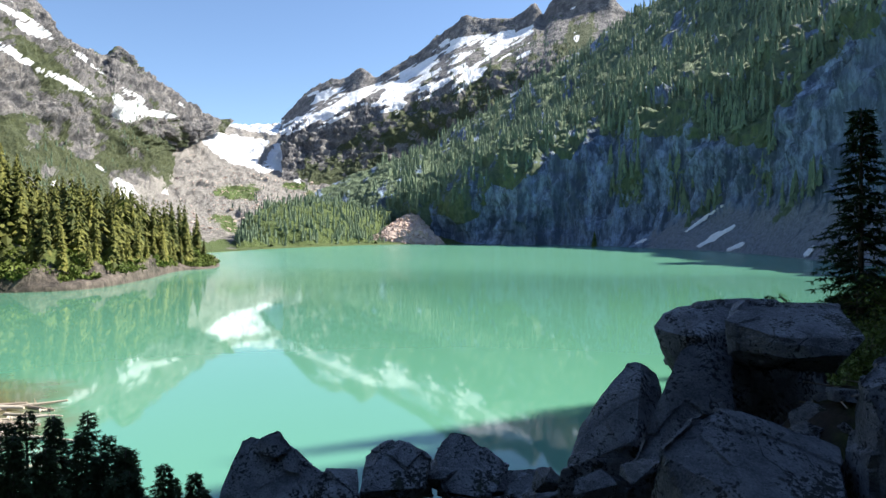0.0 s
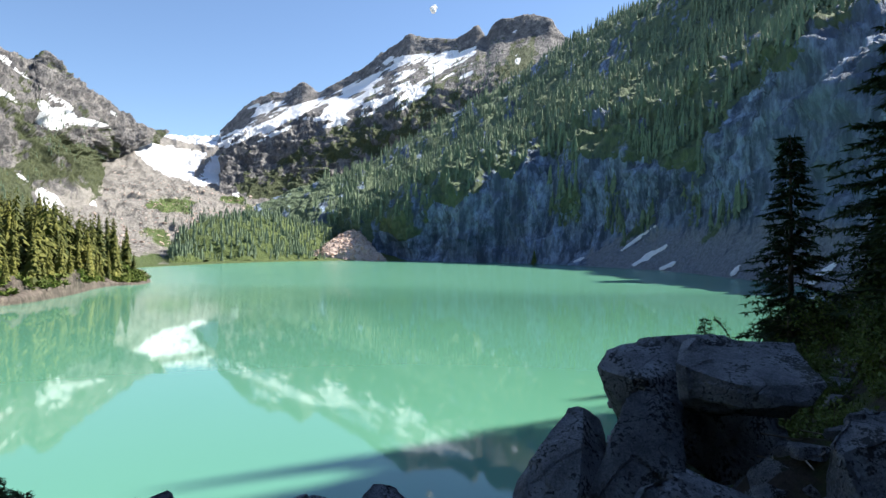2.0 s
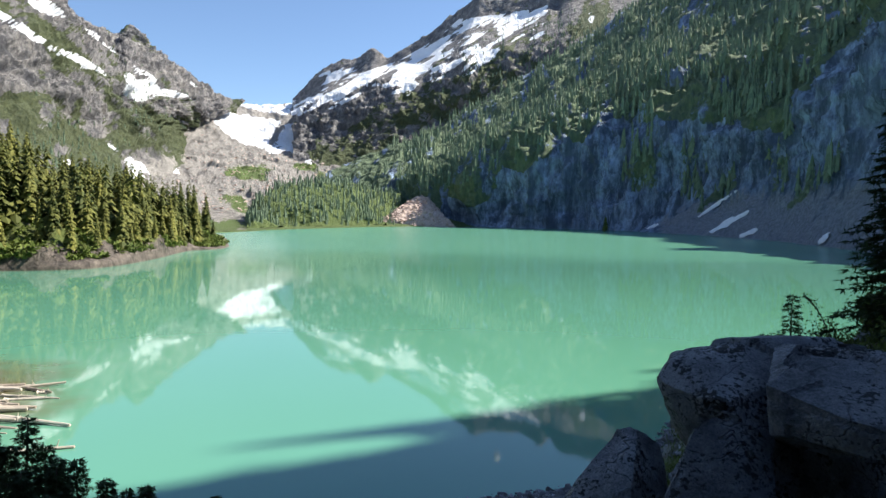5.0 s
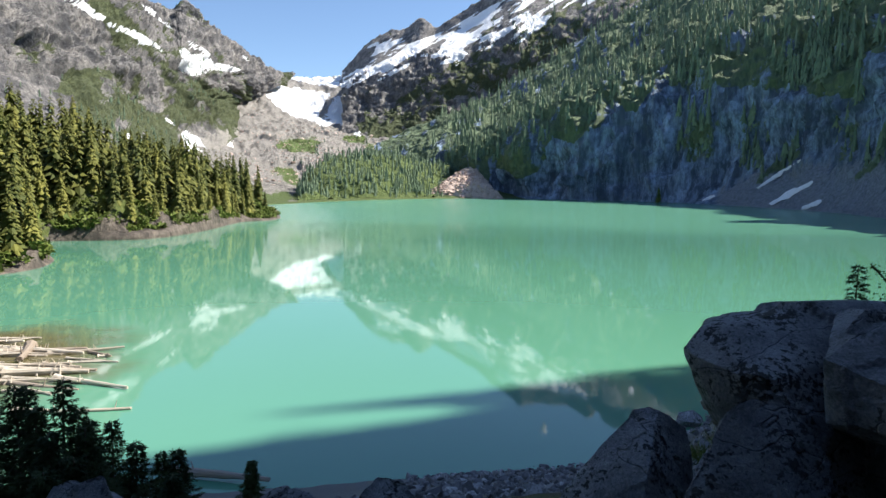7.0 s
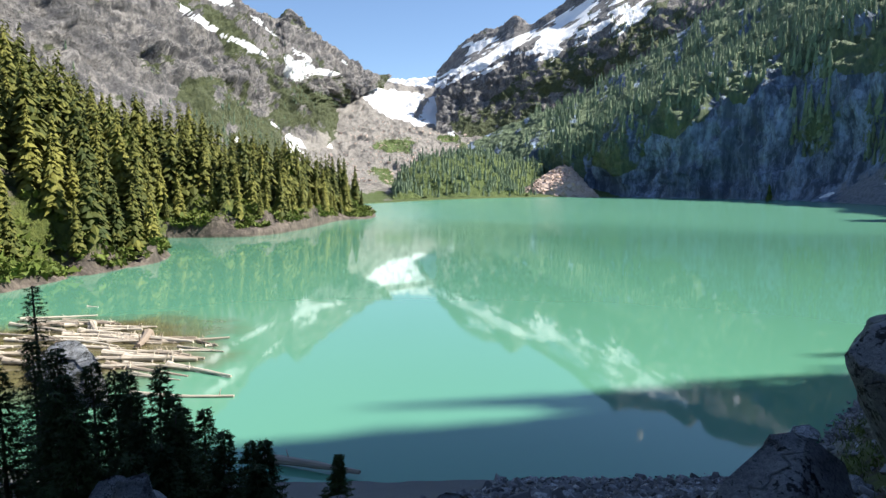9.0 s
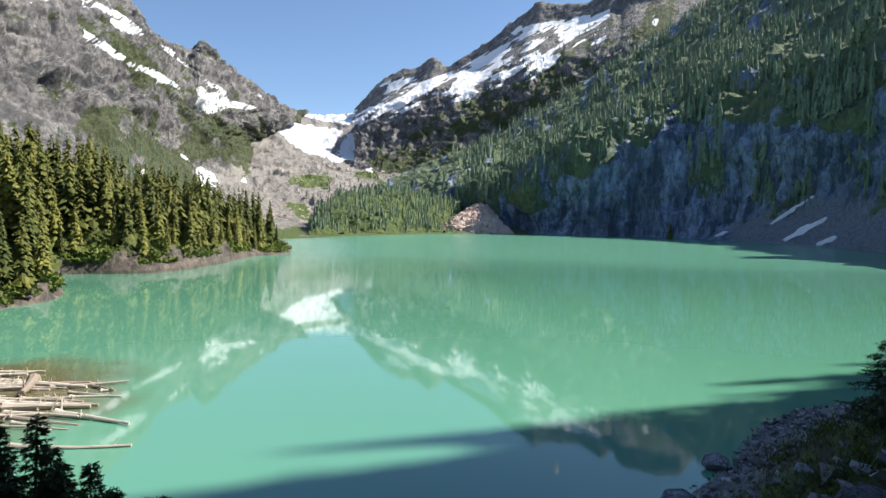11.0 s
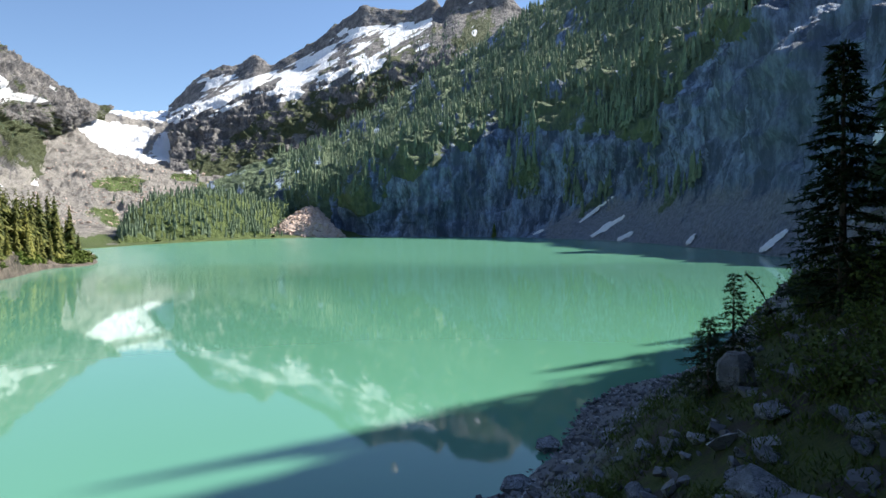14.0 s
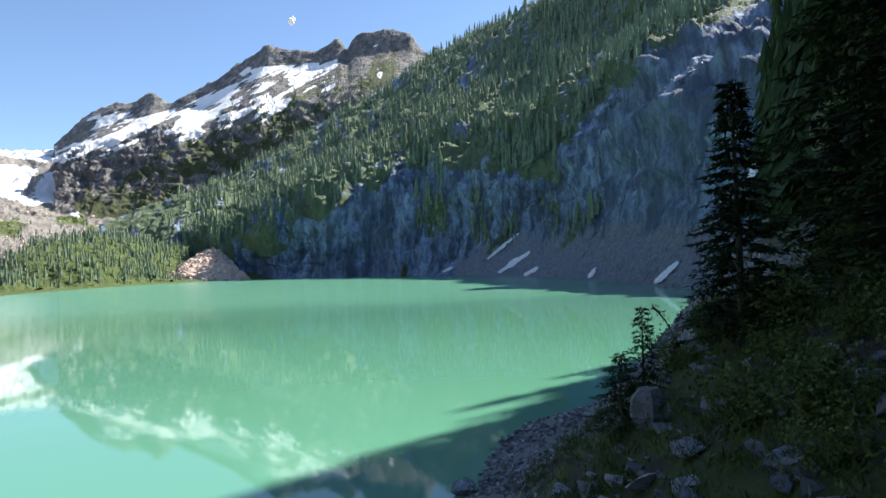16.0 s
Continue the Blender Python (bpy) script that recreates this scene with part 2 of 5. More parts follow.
def grain(p, seed=0):
    """Smooth noise from -1 to 1 at an array of points."""
    c = np.floor(p).astype(np.int64)
    f = p - c
    f = f * f * f * (f * (f * 6 - 15) + 10)
    out = 0.0
    for a in (0, 1):
        for b in (0, 1):
            for d in (0, 1):
                w = (f[:, 0] if a else 1 - f[:, 0]) * (f[:, 1] if b else 1 - f[:, 1]) * (f[:, 2] if d else 1 - f[:, 2])
                out = out + w * lattice(c[:, 0] + a, c[:, 1] + b, c[:, 2] + d, seed)
    return out * 2 - 1


TILT = np.array(Euler((0.5, 0.7, 0.9)).to_matrix())


def fractal(p, scale, octaves=5, ridged=False, gain=0.5, seed=0):
    q, out, amp = np.asarray(p, float) * scale, 0.0, 1.0
    for k in range(octaves):
        n = grain(q, seed + k)
        out = out + amp * ((1 - 2.6 * np.abs(n)) if ridged else n * 1.2)
        q, amp = q @ TILT.T * 2.03 + 17.3, amp * gain
    return out


HUB = np.array((1.0, 0.0))


def contour(bearings, ranges, heights=None, slopes=None):
    """Points at the given bearings (degrees right of +y) and ranges from the trail, at a height, or at a rise as seen from there."""
    a, r = np.radians(bearings), np.asarray(ranges, float)
    z = np.asarray(heights, float) if heights is not None else 15.5 + r * np.asarray(slopes, float)
    return np.stack([HUB[0] + r * np.sin(a), HUB[1] + r * np.cos(a), z * np.ones(len(r))], 1)


class Sheet:
    """A landform lofted through contours, from its foot to its crest, with crags."""

    def __init__(self, contours, nu, nv, crag=8.0, scale=0.008, calm=None, flutes=0.0, ledges=0.0, jag=0.0):
        self.rows = np.stack([catmull(c, nu) for c in contours])
        grid = catmull(self.rows, nv)                       # nv, nu, 3
        self.u, self.v = np.meshgrid(np.linspace(0, 1, nu), np.linspace(0, 1, nv))
        flat = grid.reshape(-1, 3)
        calm = calm(self.u, self.v).reshape(-1) if calm else 1.0
        bend = np.stack([fractal(flat, scale * 1.7, 3, seed=31), fractal(flat, scale * 1.7, 3, seed=47), 0 * flat[:, 0]], 1) * 0.16 / scale
        d = crag * calm * (0.9 * fractal(flat * (1.2, 1.2, 0.5) + bend, scale, 6, True, 0.48) + 0.35 * fractal(flat, scale * 4, 4, seed=9))
        if flutes:
            d = d + flutes * calm * (fractal(flat * (1, 1, 0.16) + bend * 0.3, 0.03, 4, True, 0.55, 60) + 0.4 * fractal(flat * (1, 1, 0.22), 0.13, 3, True, 0.5, 70))
        if ledges:
            d = d + ledges * calm * fractal(flat * (0.22, 0.22, 1.0) + bend * 0.1, 0.06, 4, True, 0.55, 80)
        self.p = (flat + self.normals(grid).reshape(-1, 3) * d[:, None]).reshape(grid.shape)
        if jag:                                             # broken teeth along the crest, the last row but one
            teeth = np.exp(-(((self.v - 1 + 1 / (len(contours) - 1)) / 0.03) ** 2))
            self.p[..., 2] += jag * teeth * (fractal(flat * (1, 1, 0), 0.022, 4, True, 0.6, 170).reshape(nv, nu) - 0.3)
        self.flatness = np.abs(self.normals(self.p)[..., 2])
        self.hollow = -(d - d.mean()).reshape(nv, nu) / (crag + 1e-6)
        self.nu, self.nv = nu, nv

    def normals(self, g):
        n = np.cross(np.gradient(g, axis=1), np.gradient(g, axis=0))
        return n / (np.linalg.norm(n, axis=2, keepdims=True) + 1e-9)

    def at(self, u, v):
        x, y = np.clip(u, 0, 1) * (self.nu - 1), np.clip(v, 0, 1) * (self.nv - 1)
        i, j = min(int(x), self.nu - 2), min(int(y), self.nv - 2)
        f, g = x - i, y - j
        p = self.p
        return (p[j, i] * (1 - f) + p[j, i + 1] * f) * (1 - g) + (p[j + 1, i] * (1 - f) + p[j + 1, i + 1] * f) * g

    def build(self, name, mat, label, category, snow=0, green=0, scree=0):
        k = np.arange(self.nu * self.nv).reshape(self.nv, self.nu)
        f = np.stack([k[:-1, :-1], k[:-1, 1:], k[1:, 1:], k[1:, :-1]], -1).reshape(-1, 4)
        ob = mesh_object(name, self.p.reshape(-1, 3), f, mat, smooth=True)
        for key, val in (("snow", snow), ("green", green), ("scree", scree)):
            paint(ob, key, (val(self.u, self.v, self.p) if callable(val) else np.full(self.u.shape, float(val))).reshape(-1))
        return tagged(ob, label, category, kind="structure")


def bearing_rise(p):
    """Bearing in degrees and rise of points, as seen from the trail."""
    x, y = p[..., 0] - HUB[0], p[..., 1] - HUB[1]
    return np.degrees(np.arctan2(x, y)), (p[..., 2] - 15.5) / np.hypot(x, y)


def flecks(p, along, across, slant, seed):
    """Noise drawn out along slanting lines, as seen from the trail."""
    a, e = bearing_rise(p)
    q = np.stack([a.ravel() / along, (e - slant * a).ravel() / across, 0 * a.ravel()], 1)
    return fractal(q, 1.0, 4, gain=0.6, seed=seed).reshape(a.shape)


def patches(p, spots):
    """How deep a point lies in any of the slanting oval patches (bearing, rise, half-width, half-height, slant)."""
    a, e = bearing_rise(p)
    return np.maximum.reduce([np.clip(1 - np.sqrt(((a - ca) / ra) ** 2 + ((e - ce - k * (a - ca)) / re) ** 2), 0, 1) for ca, ce, ra, re, k in spots])


# ---- mountains ----
AZ_L = (-62.00, -50.00, -43.00, -38.00, -34.10, -33.30, -32.46, -31.60, -30.83, -29.98, -28.39, -27.99, -27.50, -27.00, -26.13, -25.41, -24.20, -22.89, -21.46, -20.09, -19.17)
TOP_L = np.array((0.4700, 0.4500, 0.4150, 0.3720, 0.3202, 0.3034, 0.2879, 0.2674, 0.2555, 0.2498, 0.2441, 0.2475, 0.2534, 0.2473, 0.2345, 0.2260, 0.2116, 0.1936, 0.1812, 0.1683, 0.1642))
KEY_L = (-62, -50, -41, -34.2, -31, -27.4, -23.6, -21.2, -19.6)


def along_left(values):
    return np.interp(AZ_L, KEY_L, values)


FOOT_L = [a if a < -28 else -28 + (a + 28) * 0.5 for a in AZ_L]
left_mountain = Sheet([
    contour(FOOT_L, along_left((420, 480, 580, 660, 720, 780, 850, 930, 1010)), heights=along_left((40, 34, 26, 20, 16, 14, 12, 12, 14))),
    contour(FOOT_L, along_left((620, 700, 850, 980, 1060, 1150, 1250, 1350, 1500)), slopes=along_left((0.17, 0.155, 0.135, 0.122, 0.105, 0.09, 0.085, 0.09, 0.09))),
    contour(FOOT_L, along_left((760, 850, 1000, 1150, 1250, 1360, 1480, 1620, 1800)), slopes=along_left((0.32, 0.29, 0.25, 0.215, 0.185, 0.175, 0.155, 0.135, 0.12))),
    contour(AZ_L, along_left((900, 1050, 1260, 1450, 1570, 1740, 1880, 2020, 2180)), slopes=TOP_L * 0.955),
    contour(AZ_L, along_left((1000, 1150, 1360, 1540, 1660, 1830, 1960, 2100, 2250)), slopes=TOP_L),
    contour(AZ_L, along_left((1150, 1300, 1500, 1680, 1800, 1960, 2080, 2200, 2350)), heights=along_left((300, 320, 330, 340, 330, 330, 320, 300, 300))),
], 440, 320, 17, 0.008, lambda u, v: 0.3 + 0.7 * ss(v, 0.12, 0.3) - 0.72 * ss(v, 0.58, 0.76), 5.0, 6.0, 7.0)
SNOW_L = ((-34.1, 0.2313, 2.22, 0.0098, -0.01069), (-30.83, 0.2063, 2.0, 0.0086, -0.00899), (-26.5, 0.1751, 1.84, 0.0179, 0.00109), (-27.37, 0.1867, 0.66, 0.0113, -0.01106), (-25.07, 0.1739, 2.57, 0.0074, -0.00255), (-26.67, 0.2, 1.5, 0.0073, -0.00765), (-33.92, 0.2862, 2.15, 0.0068, -0.0076), (-33.38, 0.2705, 1.82, 0.0076, -0.00876), (-32.35, 0.2683, 0.97, 0.0061, -0.01222), (-34.81, 0.2921, 1.41, 0.0067, -0.00776), (-29.78, 0.2409, 1.02, 0.0063, -0.01042), (-29.19, 0.2327, 0.79, 0.004, -0.01374), (-22.67, 0.1881, 0.53, 0.0042, -0.01229), (-26.92, 0.0544, 1.08, 0.0211, -0.01097), (-27.5, 0.0686, 0.74, 0.0113, -0.00887), (-23.9, 0.0591, 0.78, 0.0092, 0.00417), (-24.29, 0.0249, 1.13, 0.0083, -0.0), (-28.95, 0.0916, 0.64, 0.004, -0.01367), (-32.08, 0.0663, 0.34, 0.0062, -0.0))
GREEN_L = ((-25.58, 0.1256, 4.67, 0.0476, -0.00214), (-32.64, 0.223, 4.81, 0.023, -0.0123), (-33.38, 0.1132, 3.27, 0.0456, -0.005), (-29.98, 0.1742, 2.35, 0.0189, -0.01046), (-30.37, 0.0636, 3.11, 0.0314, -0.00703))


def left_paint(p):
    """Snow and green on the mountain: the mapped patches, ragged along the ledges."""
    a, e = bearing_rise(p)
    streak = flecks(p, 1.3, 0.011, -0.007, 90)
    snow = 1.7 * patches(p, SNOW_L) ** 0.5 + 0.3 * streak - 0.2
    snow += 0.45 * ss(e, 0.2, 0.3) * ss(streak, 0.25, 0.6)
    green = 1.1 * patches(p, GREEN_L) ** 0.45 + 0.22 + 0.5 * flecks(p, 1.2, 0.022, -0.006, 95)
    return snow, green


L_SNOW, L_GREEN = left_paint(left_mountain.p)
left_mountain.build("mountain_left", M_GREY, "steep grey rock mountain with patches of old snow", "mountain",
    snow=lambda u, v, p: L_SNOW - 0.35 * ss(left_mountain.flatness, 0.5, 0.3),
    green=lambda u, v, p: L_GREEN - 0.3 * ss(left_mountain.flatness, 0.55, 0.35),
    scree=lambda u, v, p: 0.8 * ss(v, 0.26, 0.1) * ss(u, 0.45, 0.7) + 0.25 * flecks(p, 0.5, 0.05, 0.01, 99))

AZ_R = (-14.49, -13.90, -13.11, -12.27, -11.42, -10.01, -8.74, -8.08, -7.46, -6.85, -6.23, -4.89, -3.07, -1.36, -0.73, 0.57, 1.25, 2.08, 2.81, 4.16, 4.58, 6.28, 6.75, 7.57, 8.33, 8.79, 9.20, 9.71, 10.52, 11.62, 12.62, 13.85, 14.98, 15.46, 16.33, 18.42)
CREST = np.array((0.1753, 0.1881, 0.2012, 0.2143, 0.2239, 0.2348, 0.2383, 0.2477, 0.2544, 0.2475, 0.2388, 0.2539, 0.2717, 0.2902, 0.3012, 0.3157, 0.3229, 0.3364, 0.3326, 0.3285, 0.3302, 0.3274, 0.3298, 0.3382, 0.3475, 0.3372, 0.3305, 0.3471, 0.3570, 0.3592, 0.3667, 0.3613, 0.3560, 0.3411, 0.3240, 0.3065))
R_R = np.interp(AZ_R, (-14.6, -5, 18), (2450, 2310, 2050))
SPAN = np.linspace(0, 1, len(AZ_R))
BROAD = np.interp(AZ_R, AZ_R[::4], CREST[::4])
ridge = Sheet([
    contour(AZ_R, R_R * 0.58, heights=40 - 35 * SPAN),
    contour(AZ_R, R_R * 0.66, slopes=0.085 + 0.02 * SPAN),
    contour(AZ_R, R_R * 0.70, slopes=0.108 + 0.3 * (BROAD - 0.17)),
    contour(AZ_R, R_R * 0.765, slopes=0.148 + 0.6 * (BROAD - 0.17)),
    contour(AZ_R, R_R * 0.94, slopes=0.35 * CREST + 0.65 * BROAD - 0.026),
    contour(AZ_R, R_R, slopes=CREST),
    contour(AZ_R, R_R * 1.1, heights=380),
], 470, 300, 10, 0.009, lambda u, v: 0.35 + 0.65 * ss(v, 0.1, 0.3) - 0.8 * ss(v, 0.46, 0.6), 4.0, 4.0, 9.0)
SNOW_R = ((-10.52, 0.221, 2.02, 0.0081, 0.00542), (-7.46, 0.2066, 1.54, 0.0063, 0.0071), (1.46, 0.2156, 0.73, 0.0036, 0.00349), (7.31, 0.2265, 0.72, 0.0045, 0.00887), (12.02, 0.307, 0.3, 0.0116, -0.00912), (11.27, 0.3436, 1.1, 0.0036, 0.00907), (-9.5, 0.1929, 1.83, 0.0045, 0.00807), (-4.37, 0.2005, 1.56, 0.0036, 0.00702), (12.87, 0.2936, 0.3, 0.0062, -0.00918))
GREEN_R = ((-4.37, 0.1597, 8.81, 0.0381, 0.0079), (-7.46, 0.1001, 6.15, 0.0451, -0.0), (3.44, 0.2189, 5.71, 0.05, 0.01051), (11.62, 0.2861, 2.5, 0.0357, 0.0091))


def ridge_snow(p):
    """The broad snowfield under the summits, torn into strips along the slope, and stray patches."""
    a, e = bearing_rise(p)
    low = np.interp(a, (-14.49, -12.72, -8.44, -4.68, -1.56, 0.83, 3.18, 5.35, 7.82, 9.00), (0.1718, 0.1766, 0.2016, 0.2113, 0.2283, 0.2375, 0.2462, 0.2709, 0.2912, 0.3298))
    high = np.interp(a, (-14.49, -12.72, -11.52, -8.44, -5.04, -1.56, 0.31, 2.87, 6.59, 8.89), (0.1736, 0.1828, 0.2104, 0.2214, 0.2429, 0.2792, 0.3085, 0.3135, 0.3209, 0.3317))
    inside = np.clip(np.minimum(e - low, high - e) / 0.012 + 0.45, -1, 1) * ss(a, -14.2, -12.8) * ss(a, 9.2, 8.6)
    under = ss(e - low, -0.04, 0.0) * ss(a, 9.4, 7) * (e < high)
    strip = flecks(p, 1.5, 0.0075, 0.0095, 120)
    return np.maximum(0.5 + 0.46 * inside + 1.1 * strip - 0.3 * (inside < -0.3), 0.32 * under + 0.6 * strip) * (0.2 + 0.8 * under) + 1.3 * patches(p, SNOW_R) ** 0.6 * (0.75 + 0.7 * strip) - 0.12


ridge.build("mountain_ridge", M_GREY, "rocky ridge with broad snowfields below its summits", "mountain",
    snow=lambda u, v, p: ridge_snow(p),
    green=lambda u, v, p: 0.12 + 1.0 * patches(p, GREEN_R) ** 0.45 + 0.4 * flecks(p, 0.9, 0.015, 0.008, 130) - 0.35 * ss(ridge.flatness, 0.6, 0.4),
    scree=lambda u, v, p: 0.85 * ss(v, 0.2, 0.1))

AZ_V = (-34, -28, -24, -21, -18.5, -16.5, -14, -11, -7, -2, 3)
valley = Sheet([
    contour(AZ_V, (420, 455, 480, 508, 545, 588, 630, 680, 735, 765, 790), heights=-1.5),
    contour(AZ_V, (440, 475, 500, 530, 565, 608, 650, 700, 760, 790, 815), heights=1.2),
    contour(AZ_V, (640, 680, 720, 740, 770, 800, 820, 830, 850, 880, 900), heights=(10, 8, 6, 5, 5, 5, 6, 8, 10, 14, 16)),
    contour(AZ_V, (900, 950, 1000, 1040, 1060, 1080, 1100, 1120, 1130, 1140, 1150), slopes=(0.05, 0.04, 0.035, 0.035, 0.035, 0.035, 0.035, 0.035, 0.03, 0.03, 0.03)),
    contour(AZ_V, (1200, 1280, 1360, 1420, 1450, 1480, 1500, 1500, 1500, 1500, 1500), slopes=(0.06, 0.065, 0.07, 0.075, 0.075, 0.075, 0.07, 0.068, 0.065, 0.06, 0.05)),
    contour(AZ_V, (1500, 1560, 1620, 1680, 1700, 1700, 1700, 1680, 1660, 1650, 1640), slopes=(0.08, 0.085, 0.092, 0.098, 0.096, 0.094, 0.094, 0.09, 0.08, 0.07, 0.06)),
    contour(AZ_V, (2000, 2050, 2120, 2200, 2250, 2260, 2250, 2200, 2150, 2100, 2100), slopes=(0.12, 0.13, 0.14, 0.148, 0.14, 0.142, 0.15, 0.14, 0.12, 0.1, 0.1)),
    contour(AZ_V, (2350, 2400, 2480, 2540, 2560, 2560, 2540, 2500, 2450, 2450, 2450), slopes=(0.14, 0.15, 0.158, 0.164, 0.162, 0.165, 0.168, 0.16, 0.14, 0.12, 0.12)),
], 300, 260, 7, 0.016, lambda u, v: 0.05 + 0.95 * ss(v, 0.28, 0.45), 0.0, 2.0)


def glacier(p):
    a, e = bearing_rise(p)
    low = np.interp(a, (-22, -20.5, -18.8, -17, -15, -13.5), (0.15, 0.118, 0.1, 0.09, 0.088, 0.094))
    bare = np.exp(-(((e - 0.15 + 0.003 * (a + 17)) / 0.006) ** 2)) * 1.1 + np.exp(-(((a + 15.6 - 40 * (e - 0.13)) / 0.35) ** 2)) * 0.5
    return 1.15 * ss(e - low, -0.004, 0.012) - bare + patches(p, ((-13.2, 0.084, 1.6, 0.012, -0.004),))


valley.build("valley", M_VALLEY, "glacial valley with moraine rubble, meadow and glacier snow", "valley",
    snow=lambda u, v, p: -0.2 + glacier(p) + 0.3 * flecks(p, 0.8, 0.01, -0.004, 140),
    green=lambda u, v, p: 0.95 * ss(v, 0.33, 0.27) + 1.1 * patches(p, ((-18.09, 0.0631, 2.64, 0.0173, -0.0), (-13.51, 0.0717, 1.97, 0.0088, -0.0), (-19.26, 0.0137, 1.86, 0.0172, -0.00587), (-9.5, 0.0592, 4.06, 0.0162, -0.0))) ** 0.6 + 0.25 * flecks(p, 1.0, 0.012, 0.0, 145),
    scree=lambda u, v, p: 0.9 * ss(v, 0.3, 0.4))

AZ_W = (-11.5, -6, -1.4, 5, 10, 14, 18, 22.3, 27, 31, 35, 40, 48, 60)
FOOT = np.array((960, 905, 862, 772, 735, 700, 632, 560, 480, 400, 335, 280, 225, 190))
wall = Sheet([
    contour(AZ_W, FOOT - 6, heights=-3),
    contour(AZ_W, FOOT + np.array((8, 8, 8, 8, 8, 8, 45, 75, 75, 70, 60, 40, 30, 25)), heights=(8, 12, 14, 10, 10, 10, 26, 42, 46, 48, 46, 40, 40, 40)),
    contour(AZ_W, (1000, 945, 898, 812, 790, 772, 735, 690, 620, 545, 475, 410, 350, 300), slopes=(0.02, 0.03, 0.055, 0.098, 0.152, 0.165, 0.18, 0.188, 0.19, 0.235, 0.27, 0.29, 0.3, 0.3)),
    contour(AZ_W, (1090, 1060, 1060, 1050, 1040, 1030, 1000, 950, 890, 820, 730, 640, 560, 480), slopes=(0.045, 0.08, 0.1, 0.145, 0.19, 0.23, 0.265, 0.295, 0.325, 0.335, 0.345, 0.365, 0.37, 0.36)),
    contour(AZ_W, (1200, 1220, 1250, 1300, 1330, 1350, 1350, 1280, 1160, 1010, 890, 770, 660, 580), slopes=(0.055, 0.1, 0.13, 0.198, 0.248, 0.292, 0.332, 0.368, 0.4, 0.415, 0.415, 0.415, 0.4, 0.38)),
    contour(AZ_W, (1300, 1350, 1400, 1450, 1500, 1500, 1500, 1450, 1400, 1300, 1200, 1100, 950, 850), heights=(40, 100, 130, 180, 220, 260, 300, 330, 340, 320, 300, 280, 250, 220)),
], 560, 320, 11, 0.012, lambda u, v: 0.2 + 0.8 * ss(v, 0.1, 0.28) * (1 - 0.62 * ss(v, 0.42, 0.52)), 4.5, 1.6)
GREEN_W = ((17.0, 0.0835, 2.48, 0.0522, -0.0), (27.25, 0.0898, 0.99, 0.089, 0.02209), (22.98, 0.0327, 2.65, 0.0134, 0.01236), (29.27, 0.0325, 2.78, 0.0111, 0.01377), (20.73, 0.0689, 1.37, 0.0511, -0.00399))


def above_cliff(p):
    """How far a point lies above the brink of the cliff."""
    a, e = bearing_rise(p)
    return e - np.interp(a, (-4.37, -1.25, 2.24, 7.82, 10.31, 13.31, 16.81, 20.32, 22.98, 25.19, 29.03, 30.83, 36, 45), (0.0599, 0.0691, 0.0764, 0.1343, 0.1638, 0.1833, 0.1733, 0.1971, 0.1768, 0.1606, 0.2076, 0.2625, 0.34, 0.4))


def wall_green(p):
    lip = above_cliff(p) + 0.046 + 0.018 * flecks(p, 1.6, 0.03, 0.0, 150)
    return 0.85 * ss(lip, -0.012, 0.008) + 0.8 * patches(p, GREEN_W) ** 0.6 + 0.22 * flecks(p, 0.8, 0.03, 0.006, 155)


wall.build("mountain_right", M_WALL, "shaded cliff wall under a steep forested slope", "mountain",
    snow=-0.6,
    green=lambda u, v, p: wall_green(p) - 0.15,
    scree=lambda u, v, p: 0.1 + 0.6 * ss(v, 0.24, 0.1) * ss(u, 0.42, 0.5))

ground = mesh_object("ground", [(-6000, -6000, -6), (6000, -6000, -6), (6000, 6000, -6), (-6000, 6000, -6)], [(0, 1, 2, 3)], M_VALLEY)
tagged(ground, "rocky ground reaching to the horizon", "ground", kind="structure")
for key in ("snow", "green", "scree"):
    paint(ground, key, [0.4] * 4)

wx, wy = np.linspace(-420, 330, 40), np.linspace(-60, 900, 50)
water = mesh_object("water", [(x, y, 0) for y in wy for x in wx], [(j * 40 + i, j * 40 + i + 1, j * 40 + i + 41, j * 40 + i + 40) for j in range(49) for i in range(39)], M_WATER, smooth=True)
tagged(water, "still milky turquoise glacial lake water", "water", kind="structure")

# wooded knoll beyond the meadow
AZ_K = (-18.5, -17, -14.5, -12, -9.5, -7.5, -5)
knoll = Sheet([
    contour(AZ_K, (640, 655, 680, 705, 730, 755, 790), heights=0),
    contour(AZ_K, (690, 700, 725, 750, 775, 800, 830), heights=(4, 14, 22, 24, 22, 16, 10)),
    contour(AZ_K, (760, 780, 800, 820, 840, 860, 890), heights=(6, 32, 46, 50, 46, 36, 30)),
    contour(AZ_K, (850, 870, 890, 900, 920, 940, 960), heights=(6, 30, 46, 54, 54, 50, 44)),
    contour(AZ_K, (950, 960, 980, 1000, 1010, 1020, 1030), heights=0),
], 90, 60, 4, 0.02)
knoll.build("knoll", M_VALLEY, "low wooded knoll at the head of the lake", "hill", snow=-1.5, green=0.9, scree=0.0)

